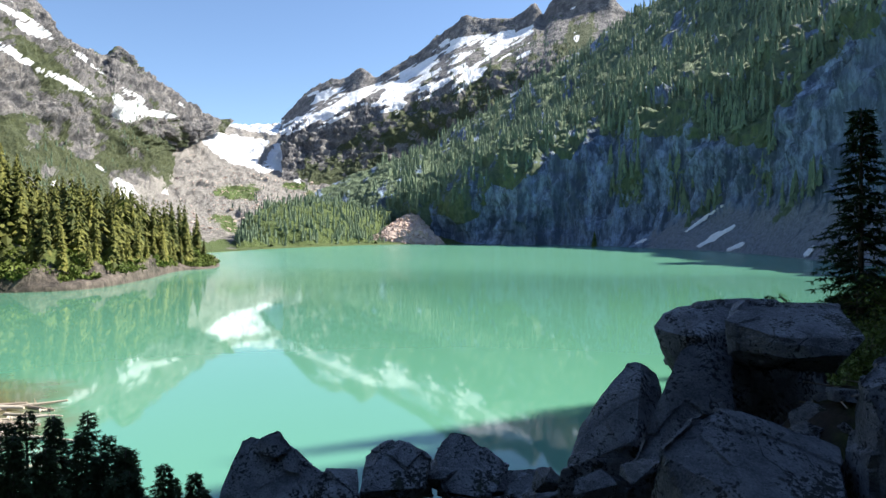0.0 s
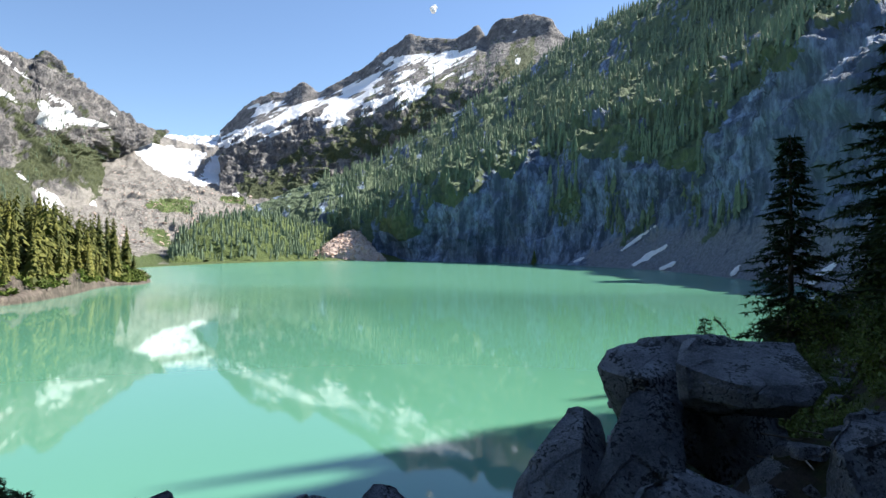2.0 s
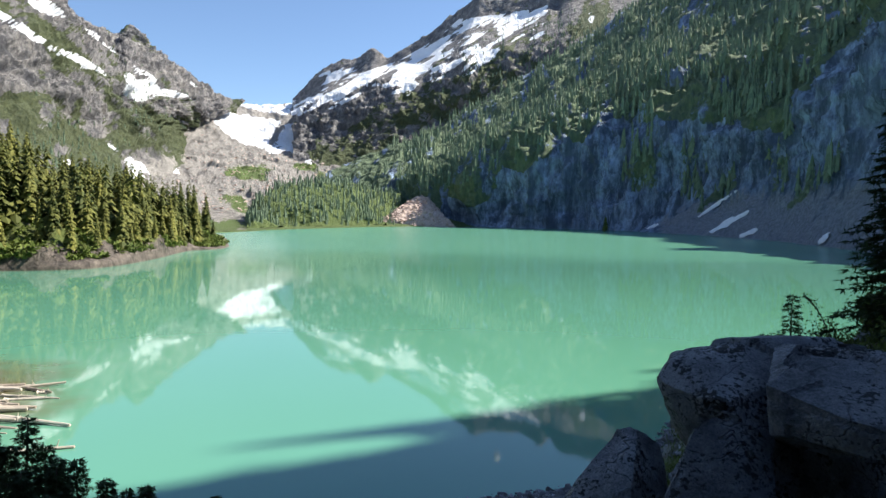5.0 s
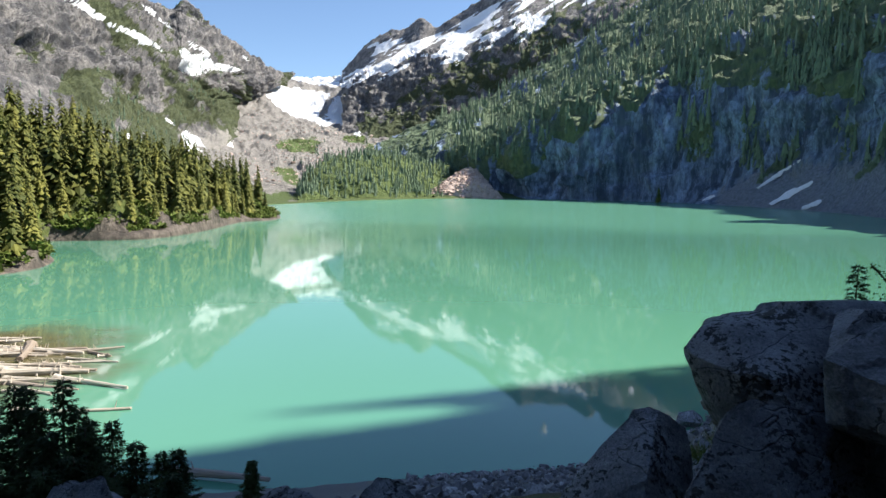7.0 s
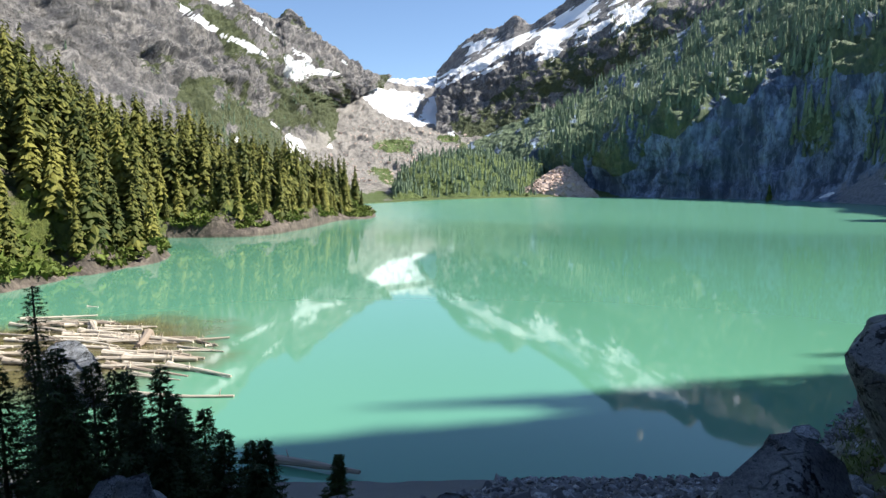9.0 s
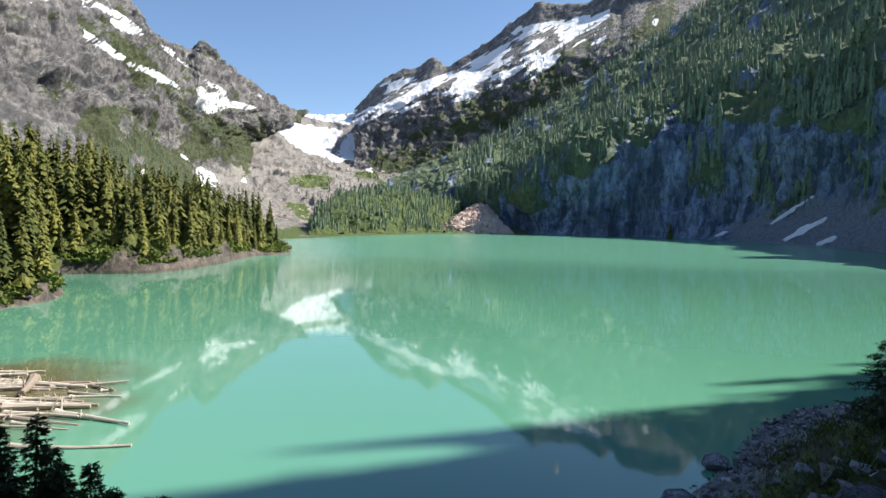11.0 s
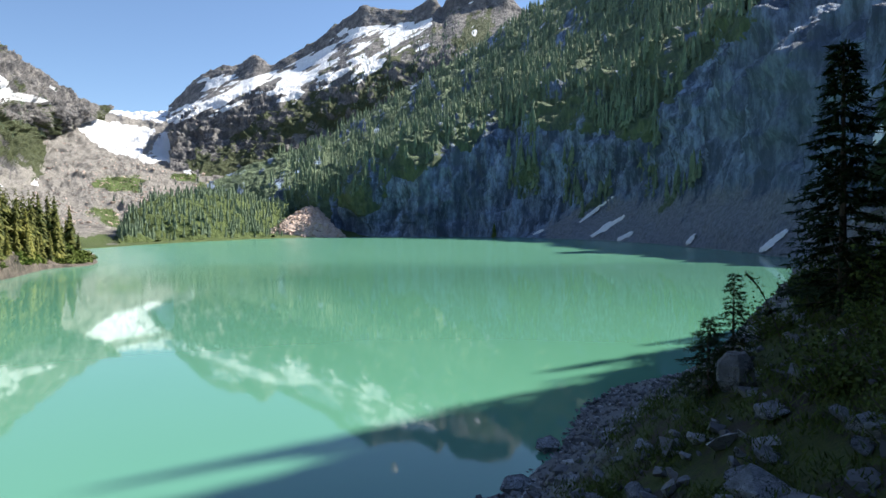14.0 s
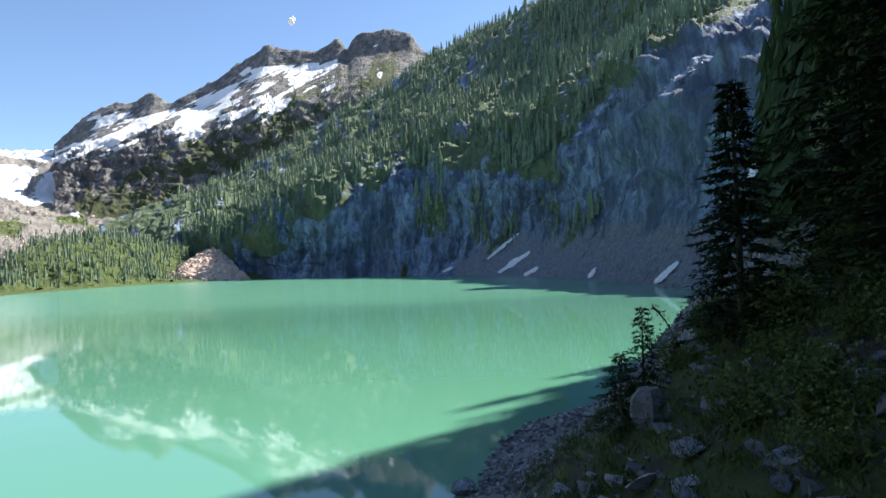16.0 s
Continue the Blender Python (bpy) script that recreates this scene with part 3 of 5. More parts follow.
# ---- shore on the far left ----
SHORE_L = [
    [(-70, 38, -1.5), (-76, 55, -1.5), (-80, 79, -1.5), (-86, 114, -1.5), (-123, 150, -1.5), (-99, 166, -1.5), (-98, 200, -1.5), (-106, 249, -1.5), (-99, 272, -1.5), (-120, 325, -1.5), (-190, 435, -1.5)],
    [(-76, 34, 1.2), (-82, 54, 1.0), (-84, 80, 0.8), (-89, 115, 1.0), (-126, 152, 2.0), (-101, 168, 3.0), (-100, 202, 3.0), (-108, 250, 2.5), (-102, 274, 1.5), (-123, 327, 1.0), (-193, 437, 0.8)],
    [(-96, 26, 12), (-98, 55, 12), (-98, 88, 11), (-102, 122, 10), (-132, 158, 6), (-112, 180, 9), (-109, 212, 7), (-113, 256, 5), (-108, 280, 3), (-131, 332, 2), (-203, 440, 2)],
    [(-140, 20, 46), (-143, 70, 44), (-146, 108, 40), (-152, 143, 34), (-166, 176, 28), (-150, 207, 22), (-141, 237, 14), (-136, 277, 8), (-127, 302, 5), (-151, 343, 3), (-216, 447, 3)],
    [(-260, 40, 110), (-265, 110, 100), (-272, 165, 90), (-282, 205, 76), (-290, 245, 60), (-290, 295, 44), (-290, 335, 32), (-290, 375, 22), (-290, 425, 16), (-300, 465, 10), (-320, 505, 8)],
    [(-460, 80, 190), (-460, 160, 170), (-460, 220, 150), (-470, 270, 120), (-480, 320, 95), (-480, 370, 70), (-480, 420, 55), (-480, 460, 40), (-480, 500, 30), (-480, 540, 20), (-480, 580, 15)],
]
left_shore = Sheet(SHORE_L, 260, 120, 2.2, 0.05, lambda u, v: ss(v, 0.12, 0.3))
left_shore.build("hillside_left", M_BANK, "sunlit wooded hillside with rocky shoreline", "hillside", snow=-1,
    green=lambda u, v, p: 0.1 + 0.6 * ss(v, 0.2, 0.34), scree=lambda u, v, p: 0.2 * ss(v, 0.19, 0.165) * ss(v, 0.1, 0.14))


# ---- conifers ----
def conifer_arrays(rng, tiers, sides, height=1.0, width=0.17, depth=0.55, bare=0.06):
    """A low conifer of unit height: ragged drooping whorls round a stem."""
    v, f = [], []
    for k in range(tiers):
        a = k / tiers
        z0 = bare + (1 - bare) * a * 0.97
        r = width * (1 - a) ** 0.85 * rng.uniform(0.8, 1.15) + 0.012
        top = min(1.0, z0 + (1 - bare) / tiers * 1.9)
        base = len(v)
        v.append((rng.normal(0, 0.004), rng.normal(0, 0.004), top))
        turn = rng.uniform(0, 6.28)
        for s in range(sides):
            t = turn + 6.283 * (s + rng.uniform(-0.25, 0.25)) / sides
            out = s % 2 == 0
            q = r * (rng.uniform(0.6, 1.35) if out else rng.uniform(0.42, 0.75))
            v.append((q * math.cos(t), q * math.sin(t), z0 - (q * depth * rng.uniform(0.6, 1.4) if out else -0.2 * r)))
        for s in range(sides):
            f.append((base, base + 1 + s, base + 1 + (s + 1) % sides))
    return np.array(v) * height, np.array(f)


def lacy_conifer(rng, tiers, boughs, width=0.16, bare=0.08):
    """A conifer of unit height whose boughs hang apart from one another."""
    a = np.repeat(np.arange(tiers) / tiers, boughs) + rng.uniform(-0.5, 0.5, tiers * boughs) / tiers
    a = np.clip(a, 0, 0.985)
    n = len(a)
    t = rng.uniform(0, 6.283, n)
    r = (width * (1 - a) ** 0.8 + 0.012) * rng.uniform(0.45, 1.25, n)
    z = bare + (1 - bare) * a
    out = np.stack([np.cos(t), np.sin(t), 0 * t], 1)
    side = np.stack([-np.sin(t), np.cos(t), 0 * t], 1) * (r * rng.uniform(0.22, 0.42, n))[:, None]
    base = np.stack([0 * t, 0 * t, z + 0.3 * r], 1)
    mid = out * (r * 0.6)[:, None] + np.stack([0 * t, 0 * t, z - 0.05 * r], 1)
    tip = out * r[:, None] + np.stack([0 * t, 0 * t, z - r * rng.uniform(0.25, 0.8, n)], 1)
    low = np.array((0, 0, 1.0)) * (-0.25 * r)[:, None]
    v = np.stack([base, mid + side + low, tip, mid - side + low, mid], 1).reshape(-1, 3)
    k = np.arange(n)[:, None] * 5
    return v, np.concatenate([k + (0, 1, 4), k + (1, 2, 4), k + (0, 4, 3), k + (4, 2, 3)])


def forest(name, places, heights, mat, label, tiers=5, sides=8, seed=1, width=0.17, lacy=False):
    """Far woods: one mesh of many conifers."""
    rng = np.random.default_rng(seed)
    kinds = [(lacy_conifer if lacy else conifer_arrays)(rng, tiers, sides, width=width * rng.uniform(0.8, 1.2)) for _ in range(8)]
    vs, fs, n = [], [], 0
    for p, h in zip(places, heights):
        v, f = kinds[rng.integers(8)]
        t = rng.uniform(0, 6.28)
        c, s = math.cos(t), math.sin(t)
        w = v * h
        vs.append(np.stack([w[:, 0] * c - w[:, 1] * s, w[:, 0] * s + w[:, 1] * c, w[:, 2]], 1) + p - (0, 0, 0.04 * h))
        fs.append(f + n)
        n += len(v)
    ob = mesh_object(name, np.concatenate(vs), np.concatenate(fs), mat)
    return tagged(ob, label, "forest", kind="stuff")


def scatter(sheet, n, density, seed):
    rng, out = np.random.default_rng(seed), []
    while len(out) < n:
        u, v = rng.uniform(0, 1, 2)
        if rng.uniform() < density(u, v):
            out.append(sheet.at(u, v))
    return np.array(out)


def clump(p, scale):
    return 0.5 + 0.9 * noise.fractal(Vector((p[0] * scale, p[1] * scale, 0)), 0.9, 2.0, 3)


def wall_density(u, v):
    p = wall.at(u, v)
    q = p[None, None, :]
    d = float(ss(above_cliff(q), -0.042, -0.014)[0, 0] + 0.7 * patches(q, GREEN_W)[0, 0] ** 0.5) * float(ss(v, 0.84, 0.8)) * float(ss(v, 0.12, 0.18))
    return min(d, 1) * (0.04 + 0.96 * float(ss(clump(p, 0.02), 0.36, 0.6))) * float(ss(u, 0.06, 0.17))


rngF = np.random.default_rng(5)
pl = scatter(wall, 4700, wall_density, 3)
forest("slope_forest", pl, rngF.uniform(10, 25, len(pl)), M_NEEDLE_HAZED, "dense dark conifers on a steep mountainside", seed=11, width=0.15)
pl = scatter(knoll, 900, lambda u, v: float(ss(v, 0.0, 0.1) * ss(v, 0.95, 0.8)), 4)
forest("knoll_forest", pl, rngF.uniform(6, 14, len(pl)), M_NEEDLE_HAZED, "conifers crowding a low knoll by the meadow", seed=12)
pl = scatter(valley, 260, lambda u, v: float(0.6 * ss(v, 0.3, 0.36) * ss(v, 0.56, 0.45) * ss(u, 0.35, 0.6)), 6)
forest("valley_forest", pl, rngF.uniform(7, 14, len(pl)), M_NEEDLE_HAZED, "scattered conifers on the valley moraine", seed=13)
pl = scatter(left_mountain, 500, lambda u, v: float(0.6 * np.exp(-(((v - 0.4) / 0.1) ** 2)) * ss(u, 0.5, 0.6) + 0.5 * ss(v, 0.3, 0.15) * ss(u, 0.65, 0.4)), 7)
forest("mountain_forest", pl, rngF.uniform(5, 12, len(pl)), M_NEEDLE_HAZED, "small conifers on ledges of the mountain", seed=14)
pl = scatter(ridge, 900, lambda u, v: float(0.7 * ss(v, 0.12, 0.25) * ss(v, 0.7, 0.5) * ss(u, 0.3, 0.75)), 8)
forest("ridge_forest", pl, rngF.uniform(8, 16, len(pl)), M_NEEDLE_HAZED, "thin conifers below the ridge", seed=15)
pl = scatter(left_shore, 1300, lambda u, v: float(0.45 * ss(v, 0.36, 0.45) * ss(u, 0.78, 0.7) + ss(v, 0.62, 0.7)), 9)
forest("upper_hillside_forest", pl, rngF.uniform(15, 26, len(pl)), M_NEEDLE, "tall conifers on the upper hillside", 17, 6, seed=16, lacy=True)


def shore_tree(seed, tiers):
    rng = np.random.default_rng(seed)
    root = new("conifer")
    v, f = lacy_conifer(rng, tiers, 11, rng.uniform(0.13, 0.2), rng.uniform(0.05, 0.14))
    mesh_object("crown", v, f, M_NEEDLE, root)
    bm = bmesh.new()
    bmesh.ops.create_cone(bm, cap_ends=True, segments=7, radius1=0.014, radius2=0.002, depth=1.02, matrix=Matrix.Translation((0, 0, 0.45)))
    part("trunk", bm, M_BARK, root)
    return tagged(root, "sunlit green conifer on the rocky lake shore", "tree", "conifers on the far shore")


def place_trees():
    rng = np.random.default_rng(21)
    kinds = [shore_tree(30 + k, 30 + 2 * (k % 4)) for k in range(6)]
    used, done = [False] * 6, 0
    taken = []
    for _ in range(4000):
        u, v = rng.uniform(0.02, 0.82), rng.uniform(0.27, 0.66)
        p = left_shore.at(u, v)
        if any((p[0] - q[0]) ** 2 + (p[1] - q[1]) ** 2 < 9 for q in taken) or clump(p, 0.045) < 0.36:
            continue
        taken.append(p)
        h = rng.uniform(10, 23) * (0.6 + 0.4 * ss(v, 0.27, 0.45))
        k = int(rng.integers(6))
        m = Matrix.Translation(Vector(p) - Vector((0, 0, 0.2))) @ Matrix.Rotation(rng.uniform(0, 6.28), 4, "Z") @ Matrix.Diagonal((h, h, h, 1))
        t = kinds[k] if not used[k] else copy_thing(kinds[k], Matrix.Identity(4))
        used[k] = True
        t.matrix_basis = m
        done += 1
        if done >= 290:
            break


place_trees()


def undergrowth():
    """Bushes between the shore trees."""
    rng = np.random.default_rng(23)
    vs, fs = [], []
    for _ in range(4200):
        u, v = rng.uniform(0.02, 0.85), 0.205 + 0.4 * rng.uniform() ** 1.6
        p = left_shore.at(u, v)
        if clump(p, 0.06) < rng.uniform(0.2, 0.7):
            continue
        r = rng.uniform(0.5, 1.7)
        c = p + np.concatenate([rng.normal(0, 0.4, (14, 2)) * r, rng.uniform(0, 0.9, (14, 1)) * r], 1)
        d, e = rng.normal(0, 0.4, (14, 3)) * r, rng.normal(0, 0.28, (14, 3)) * r
        n = len(vs)
        vs.extend(np.stack([c - e, c + e, c + d], 1).reshape(-1, 3))
        fs.extend((n + 3 * k, n + 3 * k + 1, n + 3 * k + 2) for k in range(14))
    return tagged(mesh_object("undergrowth", vs, fs, M_SHRUB), "yellow-green bushes between the conifers on the shore", "bushes", kind="stuff")


undergrowth()

# ---- near bank ----
SHORE = np.array([(-120, 5), (-70, 22), (-45, 27), (-30, 25.5), (-15, 27.5), (-6, 30), (2, 32), (10.5, 34.3), (15.6, 41), (21, 49.8), (25.5, 54), (33.5, 57), (60, 66), (100, 92), (160, 150)])


def shore_distance(x, y):
    p = np.stack([np.asarray(x, float), np.asarray(y, float)], -1)
    best = np.full(p.shape[:-1], 1e9)
    side = np.zeros(p.shape[:-1])
    for a, b in zip(SHORE[:-1], SHORE[1:]):
        ab = b - a
        t = np.clip(((p - a) @ ab) / (ab @ ab), 0, 1)
        off = p - a - t[..., None] * ab
        d = np.hypot(off[..., 0], off[..., 1])
        s = off[..., 0] * ab[1] - off[..., 1] * ab[0]
        side = np.where(d < best, s, side)
        best = np.minimum(best, d)
    return np.where(side > 0, best, -best)


def ground_height(x, y):
    x, y = np.asarray(x, float), np.asarray(y, float)
    d = shore_distance(x, y)
    z = np.interp(d, (-12, 0, 5, 10, 16, 22, 28, 31, 34, 40, 60), (-4, 0, 2.0, 4.2, 7.2, 10.2, 12.7, 13.75, 14.25, 14.6, 15.5))
    hill = np.maximum(0, 0.42 * (np.minimum(x, 17) - 4.5) + 0.10 * (np.minimum(y, 25) - 8)) * ss(d, 6, 20)
    ledge = 1.12 * np.exp(-(((x - 3.45) / 0.85) ** 2) - ((y - 0.6) / 0.72) ** 2)
    # Unseen rise at the trail's back, added to keep sky light off the rocks.
    sky_block = 0.6 * np.maximum(0, -6.5 - y) * ss(d, 30, 36)
    return z + hill * ss(x, 3, 9) + ledge + sky_block


class Lumps:
    """The bank with its small unevenness."""

    def __init__(self):
        xs = np.concatenate([np.arange(-120, -24, 3.0), np.arange(-24, -8, 0.8), np.arange(-8, 16, 0.3), np.arange(16, 40, 0.8), np.arange(40, 166, 3.0)])
        ys = np.concatenate([np.arange(-60, -8, 2.5), np.arange(-8, 18, 0.3), np.arange(18, 62, 0.8), np.arange(62, 160, 3.0)])
        gx, gy = np.meshgrid(xs, ys)
        z = ground_height(gx, gy)
        flat = np.stack([gx.ravel(), gy.ravel(), 0 * gx.ravel()], 1)
        z = z + (fractal(flat, 0.35, 4) * 0.08 + fractal(flat, 1.3, 3) * 0.035).reshape(z.shape)
        n, m = len(xs), len(ys)
        keep = shore_distance(gx, gy) > -14
        k = np.arange(n * m).reshape(m, n)
        quad = np.stack([k[:-1, :-1], k[:-1, 1:], k[1:, 1:], k[1:, :-1]], -1)
        ok = keep[:-1, :-1] & keep[1:, 1:] & keep[:-1, 1:] & keep[1:, :-1]
        ob = mesh_object("bank", np.stack([gx.ravel(), gy.ravel(), z.ravel()], 1), quad[ok], M_SOIL, smooth=True)
        d = shore_distance(gx, gy).ravel()
        paint(ob, "shore", ss(d, 24, 12))
        self.ob = ob
        tagged(ob, "steep shaded bank of soil, moss and stones", "ground", kind="structure")


bank = Lumps().ob


def rock_mesh(corners, seed, rough=0.03, cuts=6, fine=46):
    """A broken rock: the hull of its corners, split finely and chipped."""
    bm = bmesh.new()
    for c in corners:
        bm.verts.new(c)
    r = bmesh.ops.convex_hull(bm, input=bm.verts)
    bmesh.ops.delete(bm, geom=[g for g in r["geom_interior"] if isinstance(g, bmesh.types.BMVert)], context="VERTS")
    bmesh.ops.dissolve_limit(bm, angle_limit=0.12, verts=bm.verts, edges=bm.edges)
    size = max((a.co - b.co).length for a in bm.verts for b in bm.verts)
    chip = np.random.default_rng(1000 + seed)
    for _ in range(9):
        d = Vector(chip.normal(0, 1, 3)).normalized()
        far = max(v.co.dot(d) for v in bm.verts)
        near = min(v.co.dot(d) for v in bm.verts)
        cut = d * (far - (far - near) * chip.uniform(0.01, 0.045))
        r = bmesh.ops.bisect_plane(bm, geom=bm.verts[:] + bm.edges[:] + bm.faces[:], plane_co=cut, plane_no=d, clear_outer=True)
        rim = [g for g in r["geom_cut"] if isinstance(g, bmesh.types.BMEdge)]
        if len(rim) > 2:
            bmesh.ops.holes_fill(bm, edges=rim, sides=0)
    bmesh.ops.triangulate(bm, faces=bm.faces)
    for _ in range(cuts):
        longest = [e for e in bm.edges if e.calc_length() > size / fine]
        if not longest:
            break
        bmesh.ops.subdivide_edges(bm, edges=longest, cuts=1)
        bmesh.ops.triangulate(bm, faces=bm.faces)
    bm.normal_update()
    bed = Vector(chip.normal(0, 1, 3) * (1, 1, 1.6)).normalized()
    off = Vector((seed * 3.1, seed * 1.7, seed * 0.9))
    for v in bm.verts:
        a = noise.fractal(v.co * (2.2 / size) + off, 0.8, 2.0, 3)
        b = noise.ridged_multi_fractal(v.co * (7 / size) + off, 0.9, 2.1, 4, 1.0, 2.0) - 1
        step = v.co.dot(bed) / size * 8.0 + 0.5 * noise.fractal(v.co * (3 / size) + off, 0.8, 2.0, 2)
        cell = noise.cell(noise.voronoi(v.co * (3.2 / size) + off)[1][0] * 9.7)
        ledge = noise.noise(Vector((math.floor(step) * 7.31 + seed, 0.5, 0.5)))
        v.co += v.normal * size * (rough * 0.25 * a + rough * 0.22 * b + 0.014 * ledge + 0.02 * (cell - 0.55))
    return bm


def random_corners(rng, sx, sy, sz, n=14):
    out = []
    for _ in range(n):
        d = rng.normal(size=3)
        d /= np.abs(d).max() ** 0.7 * np.linalg.norm(d) ** 0.3
        out.append((d[0] * sx / 2, d[1] * sy / 2, d[2] * sz / 2))
    return out


def boulder(name, corners, seed, mat, label, category="boulder", group="", rough=0.02):
    bm = rock_mesh(corners, seed, rough)
    centre = sum((v.co for v in bm.verts), Vector()) / len(bm.verts)
    bmesh.ops.translate(bm, verts=bm.verts, vec=-centre)
    ob = part(name, bm, mat)
    ob.location = centre
    return tagged(ob, label, category, group)


# ---- spur above the trail, whose trees shade the near shore ----
AZ_S = (46, 48, 50, 52, 54, 57, 65, 80, 105, 140)
spur = Sheet([
    contour(AZ_S, (78, 74, 68, 60, 52, 44, 36, 32, 32, 34), heights=(2, 6, 10, 14, 17, 19, 21, 22, 22, 20)),
    contour(AZ_S, (100, 100, 98, 96, 92, 90, 86, 84, 80, 80), heights=(26, 32, 40, 50, 58, 64, 70, 70, 66, 60)),
    contour(AZ_S, (126, 134, 146, 160, 172, 196, 212, 208, 180, 160), heights=(24, 36, 50, 66, 108, 156, 262, 268, 235, 195)),
    contour(AZ_S, (180, 190, 200, 220, 240, 270, 300, 300, 270, 250), heights=(20, 30, 50, 70, 110, 150, 160, 160, 150, 140)),
], 130, 70, 3, 0.03)
spur.build("hillside_right", M_BANK, "dark forested hillside rising above the trail", "hillside", snow=-1, green=0.5, scree=0.0)
pl = scatter(spur, 900, lambda u, v: float(ss(v, 0.12, 0.2) * (ss(v, 0.5, 0.42) if u < 0.62 else ss(v, 0.8, 0.7))), 31)
forest("hillside_forest", pl, rngF.uniform(9, 21, len(pl)), M_NEEDLE_SHADED, "dark conifers crowding the hillside above the trail", 7, 10, seed=32, width=0.19)
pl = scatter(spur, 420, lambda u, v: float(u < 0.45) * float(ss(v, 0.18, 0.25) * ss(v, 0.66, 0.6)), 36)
forest("young_hillside_forest", pl, rngF.uniform(4, 9, len(pl)), M_NEEDLE_SHADED, "short dark conifers covering the lower hillside", 6, 9, seed=37, width=0.26)
rngH = np.random.default_rng(33)
edge, fingers = [], []


def side_of(q):
    return q[1] * math.cos(radians(SUN_AZ)) - q[0] * math.sin(radians(SUN_AZ))


for _ in range(6000):
    p, h = spur.at(rngH.uniform(0, 0.6), rngH.uniform(0.4, 0.75)), rngH.uniform(16, 36)
    tip = p[:2] - np.array(SUN_DIR[:2]) / SUN_DIR[2] * (p[2] + h)
    past = tip[1] - (48.0 + 0.58 * tip[0])
    if -30 < tip[0] < 40 and -14 < past < 3.8 and all(np.hypot(*(tip - q)) > 3 and (past < -5 or abs(side_of(tip) - side_of(q)) > 1.5 or abs(tip[0] - q[0]) > 19) for q in edge):
        edge.append(tip)
        fingers.append((p, h))
forest("spur_forest", np.array([p for p, h in fingers]), [h for p, h in fingers], M_NEEDLE_SHADED, "tall conifers standing out along the hillside", 11, 12, seed=35, width=0.062)
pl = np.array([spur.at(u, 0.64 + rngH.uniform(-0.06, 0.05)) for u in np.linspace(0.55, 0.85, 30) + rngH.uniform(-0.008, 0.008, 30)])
forest("crest_forest", pl, rngH.uniform(14, 26, len(pl)), M_NEEDLE_SHADED, "tall conifers along the crest of the hillside", 9, 10, seed=34, width=0.13)


# ---- snow on the scree, talus ----
def on_sheet(sheet, bearing, slope):
    p = sheet.p
    d = np.hypot(p[..., 0] - HUB[0], p[..., 1] - HUB[1])
    a = np.degrees(np.arctan2(p[..., 0] - HUB[0], p[..., 1] - HUB[1]))
    miss = np.radians(a - bearing) ** 2 + ((p[..., 2] - 15.5) / d - slope) ** 2 + (d > 1.25 * d.min() + 900)
    j, i = np.unravel_index(np.argmin(miss), miss.shape)
    return i / (sheet.nu - 1), j / (sheet.nv - 1)


def snow_streak(sheet, low, high, width, seed):
    """A ragged tongue of old snow lying in a gully."""
    rng = np.random.default_rng(seed)
    n, k = 18, 6
    a, b = np.array(low), np.array(high)
    line = [sheet.at(*on_sheet(sheet, *(a + (b - a) * f))) for f in np.linspace(0, 1, n)]
    line = np.array([np.mean(line[max(0, i - 2) : i + 3], axis=0) for i in range(n)])
    rows = []
    for i in range(n):
        f = i / (n - 1)
        c = line[i]
        ahead = line[min(i + 1, n - 1)] - line[max(i - 1, 0)]
        u, v = on_sheet(sheet, *(a + (b - a) * f))
        up = np.cross(sheet.at(u + 0.012, v) - sheet.at(u - 0.012, v), sheet.at(u, v + 0.02) - sheet.at(u, v - 0.02))
        up *= np.sign(up[2]) / np.linalg.norm(up)
        side = np.cross(ahead, up)
        side /= np.linalg.norm(side) + 1e-6
        w = width * (0.12 + 0.88 * math.sin(math.pi * min(1, 0.14 + f * 0.8))) * rng.uniform(0.75, 1.2)
        for s in range(k):
            q = s / (k - 1) * 2 - 1
            rows.append(c + side * w * q + up * (0.9 * (1 - q * q) + 0.35) + rng.normal(0, 0.12, 3))
    f = [(i * k + s, i * k + s + 1, (i + 1) * k + s + 1, (i + 1) * k + s) for i in range(n - 1) for s in range(k - 1)]
    return tagged(mesh_object("snow_patch", rows, f, M_SNOW, smooth=True), "white tongue of old snow on grey scree", "snow patch", "snow tongues on the scree")


for k, (low, high, w) in enumerate((((21.2, -0.0035), (24.6, 0.042), 3.0), ((22.2, -0.025), (25.6, 0.0115), 4.8), ((24.7, -0.028), (26.2, -0.016), 3.2), ((30.4, -0.034), (31.2, -0.022), 3.5), ((17.2, -0.02), (18.3, -0.011), 4.0), ((36.0, -0.045), (38.2, -0.012), 3.2), ((43.4, 0.09), (45.0, 0.14), 4.0))):
    snow_streak(wall, low, high, w, 40 + k)


def pebble_shapes(rng, count, points=9):
    out = []
    for _ in range(count):
        bm = bmesh.new()
        for c in random_corners(rng, 1, rng.uniform(0.6, 1), rng.uniform(0.4, 0.75), points):
            bm.verts.new(c)
        r = bmesh.ops.convex_hull(bm, input=bm.verts)
        bmesh.ops.delete(bm, geom=[g for g in r["geom_interior"] if isinstance(g, bmesh.types.BMVert)], context="VERTS")
        bm.verts.index_update()
        out.append((np.array([v.co[:] for v in bm.verts]), np.array([[v.index for v in f.verts] for f in bm.faces])))
        bm.free()
    return out


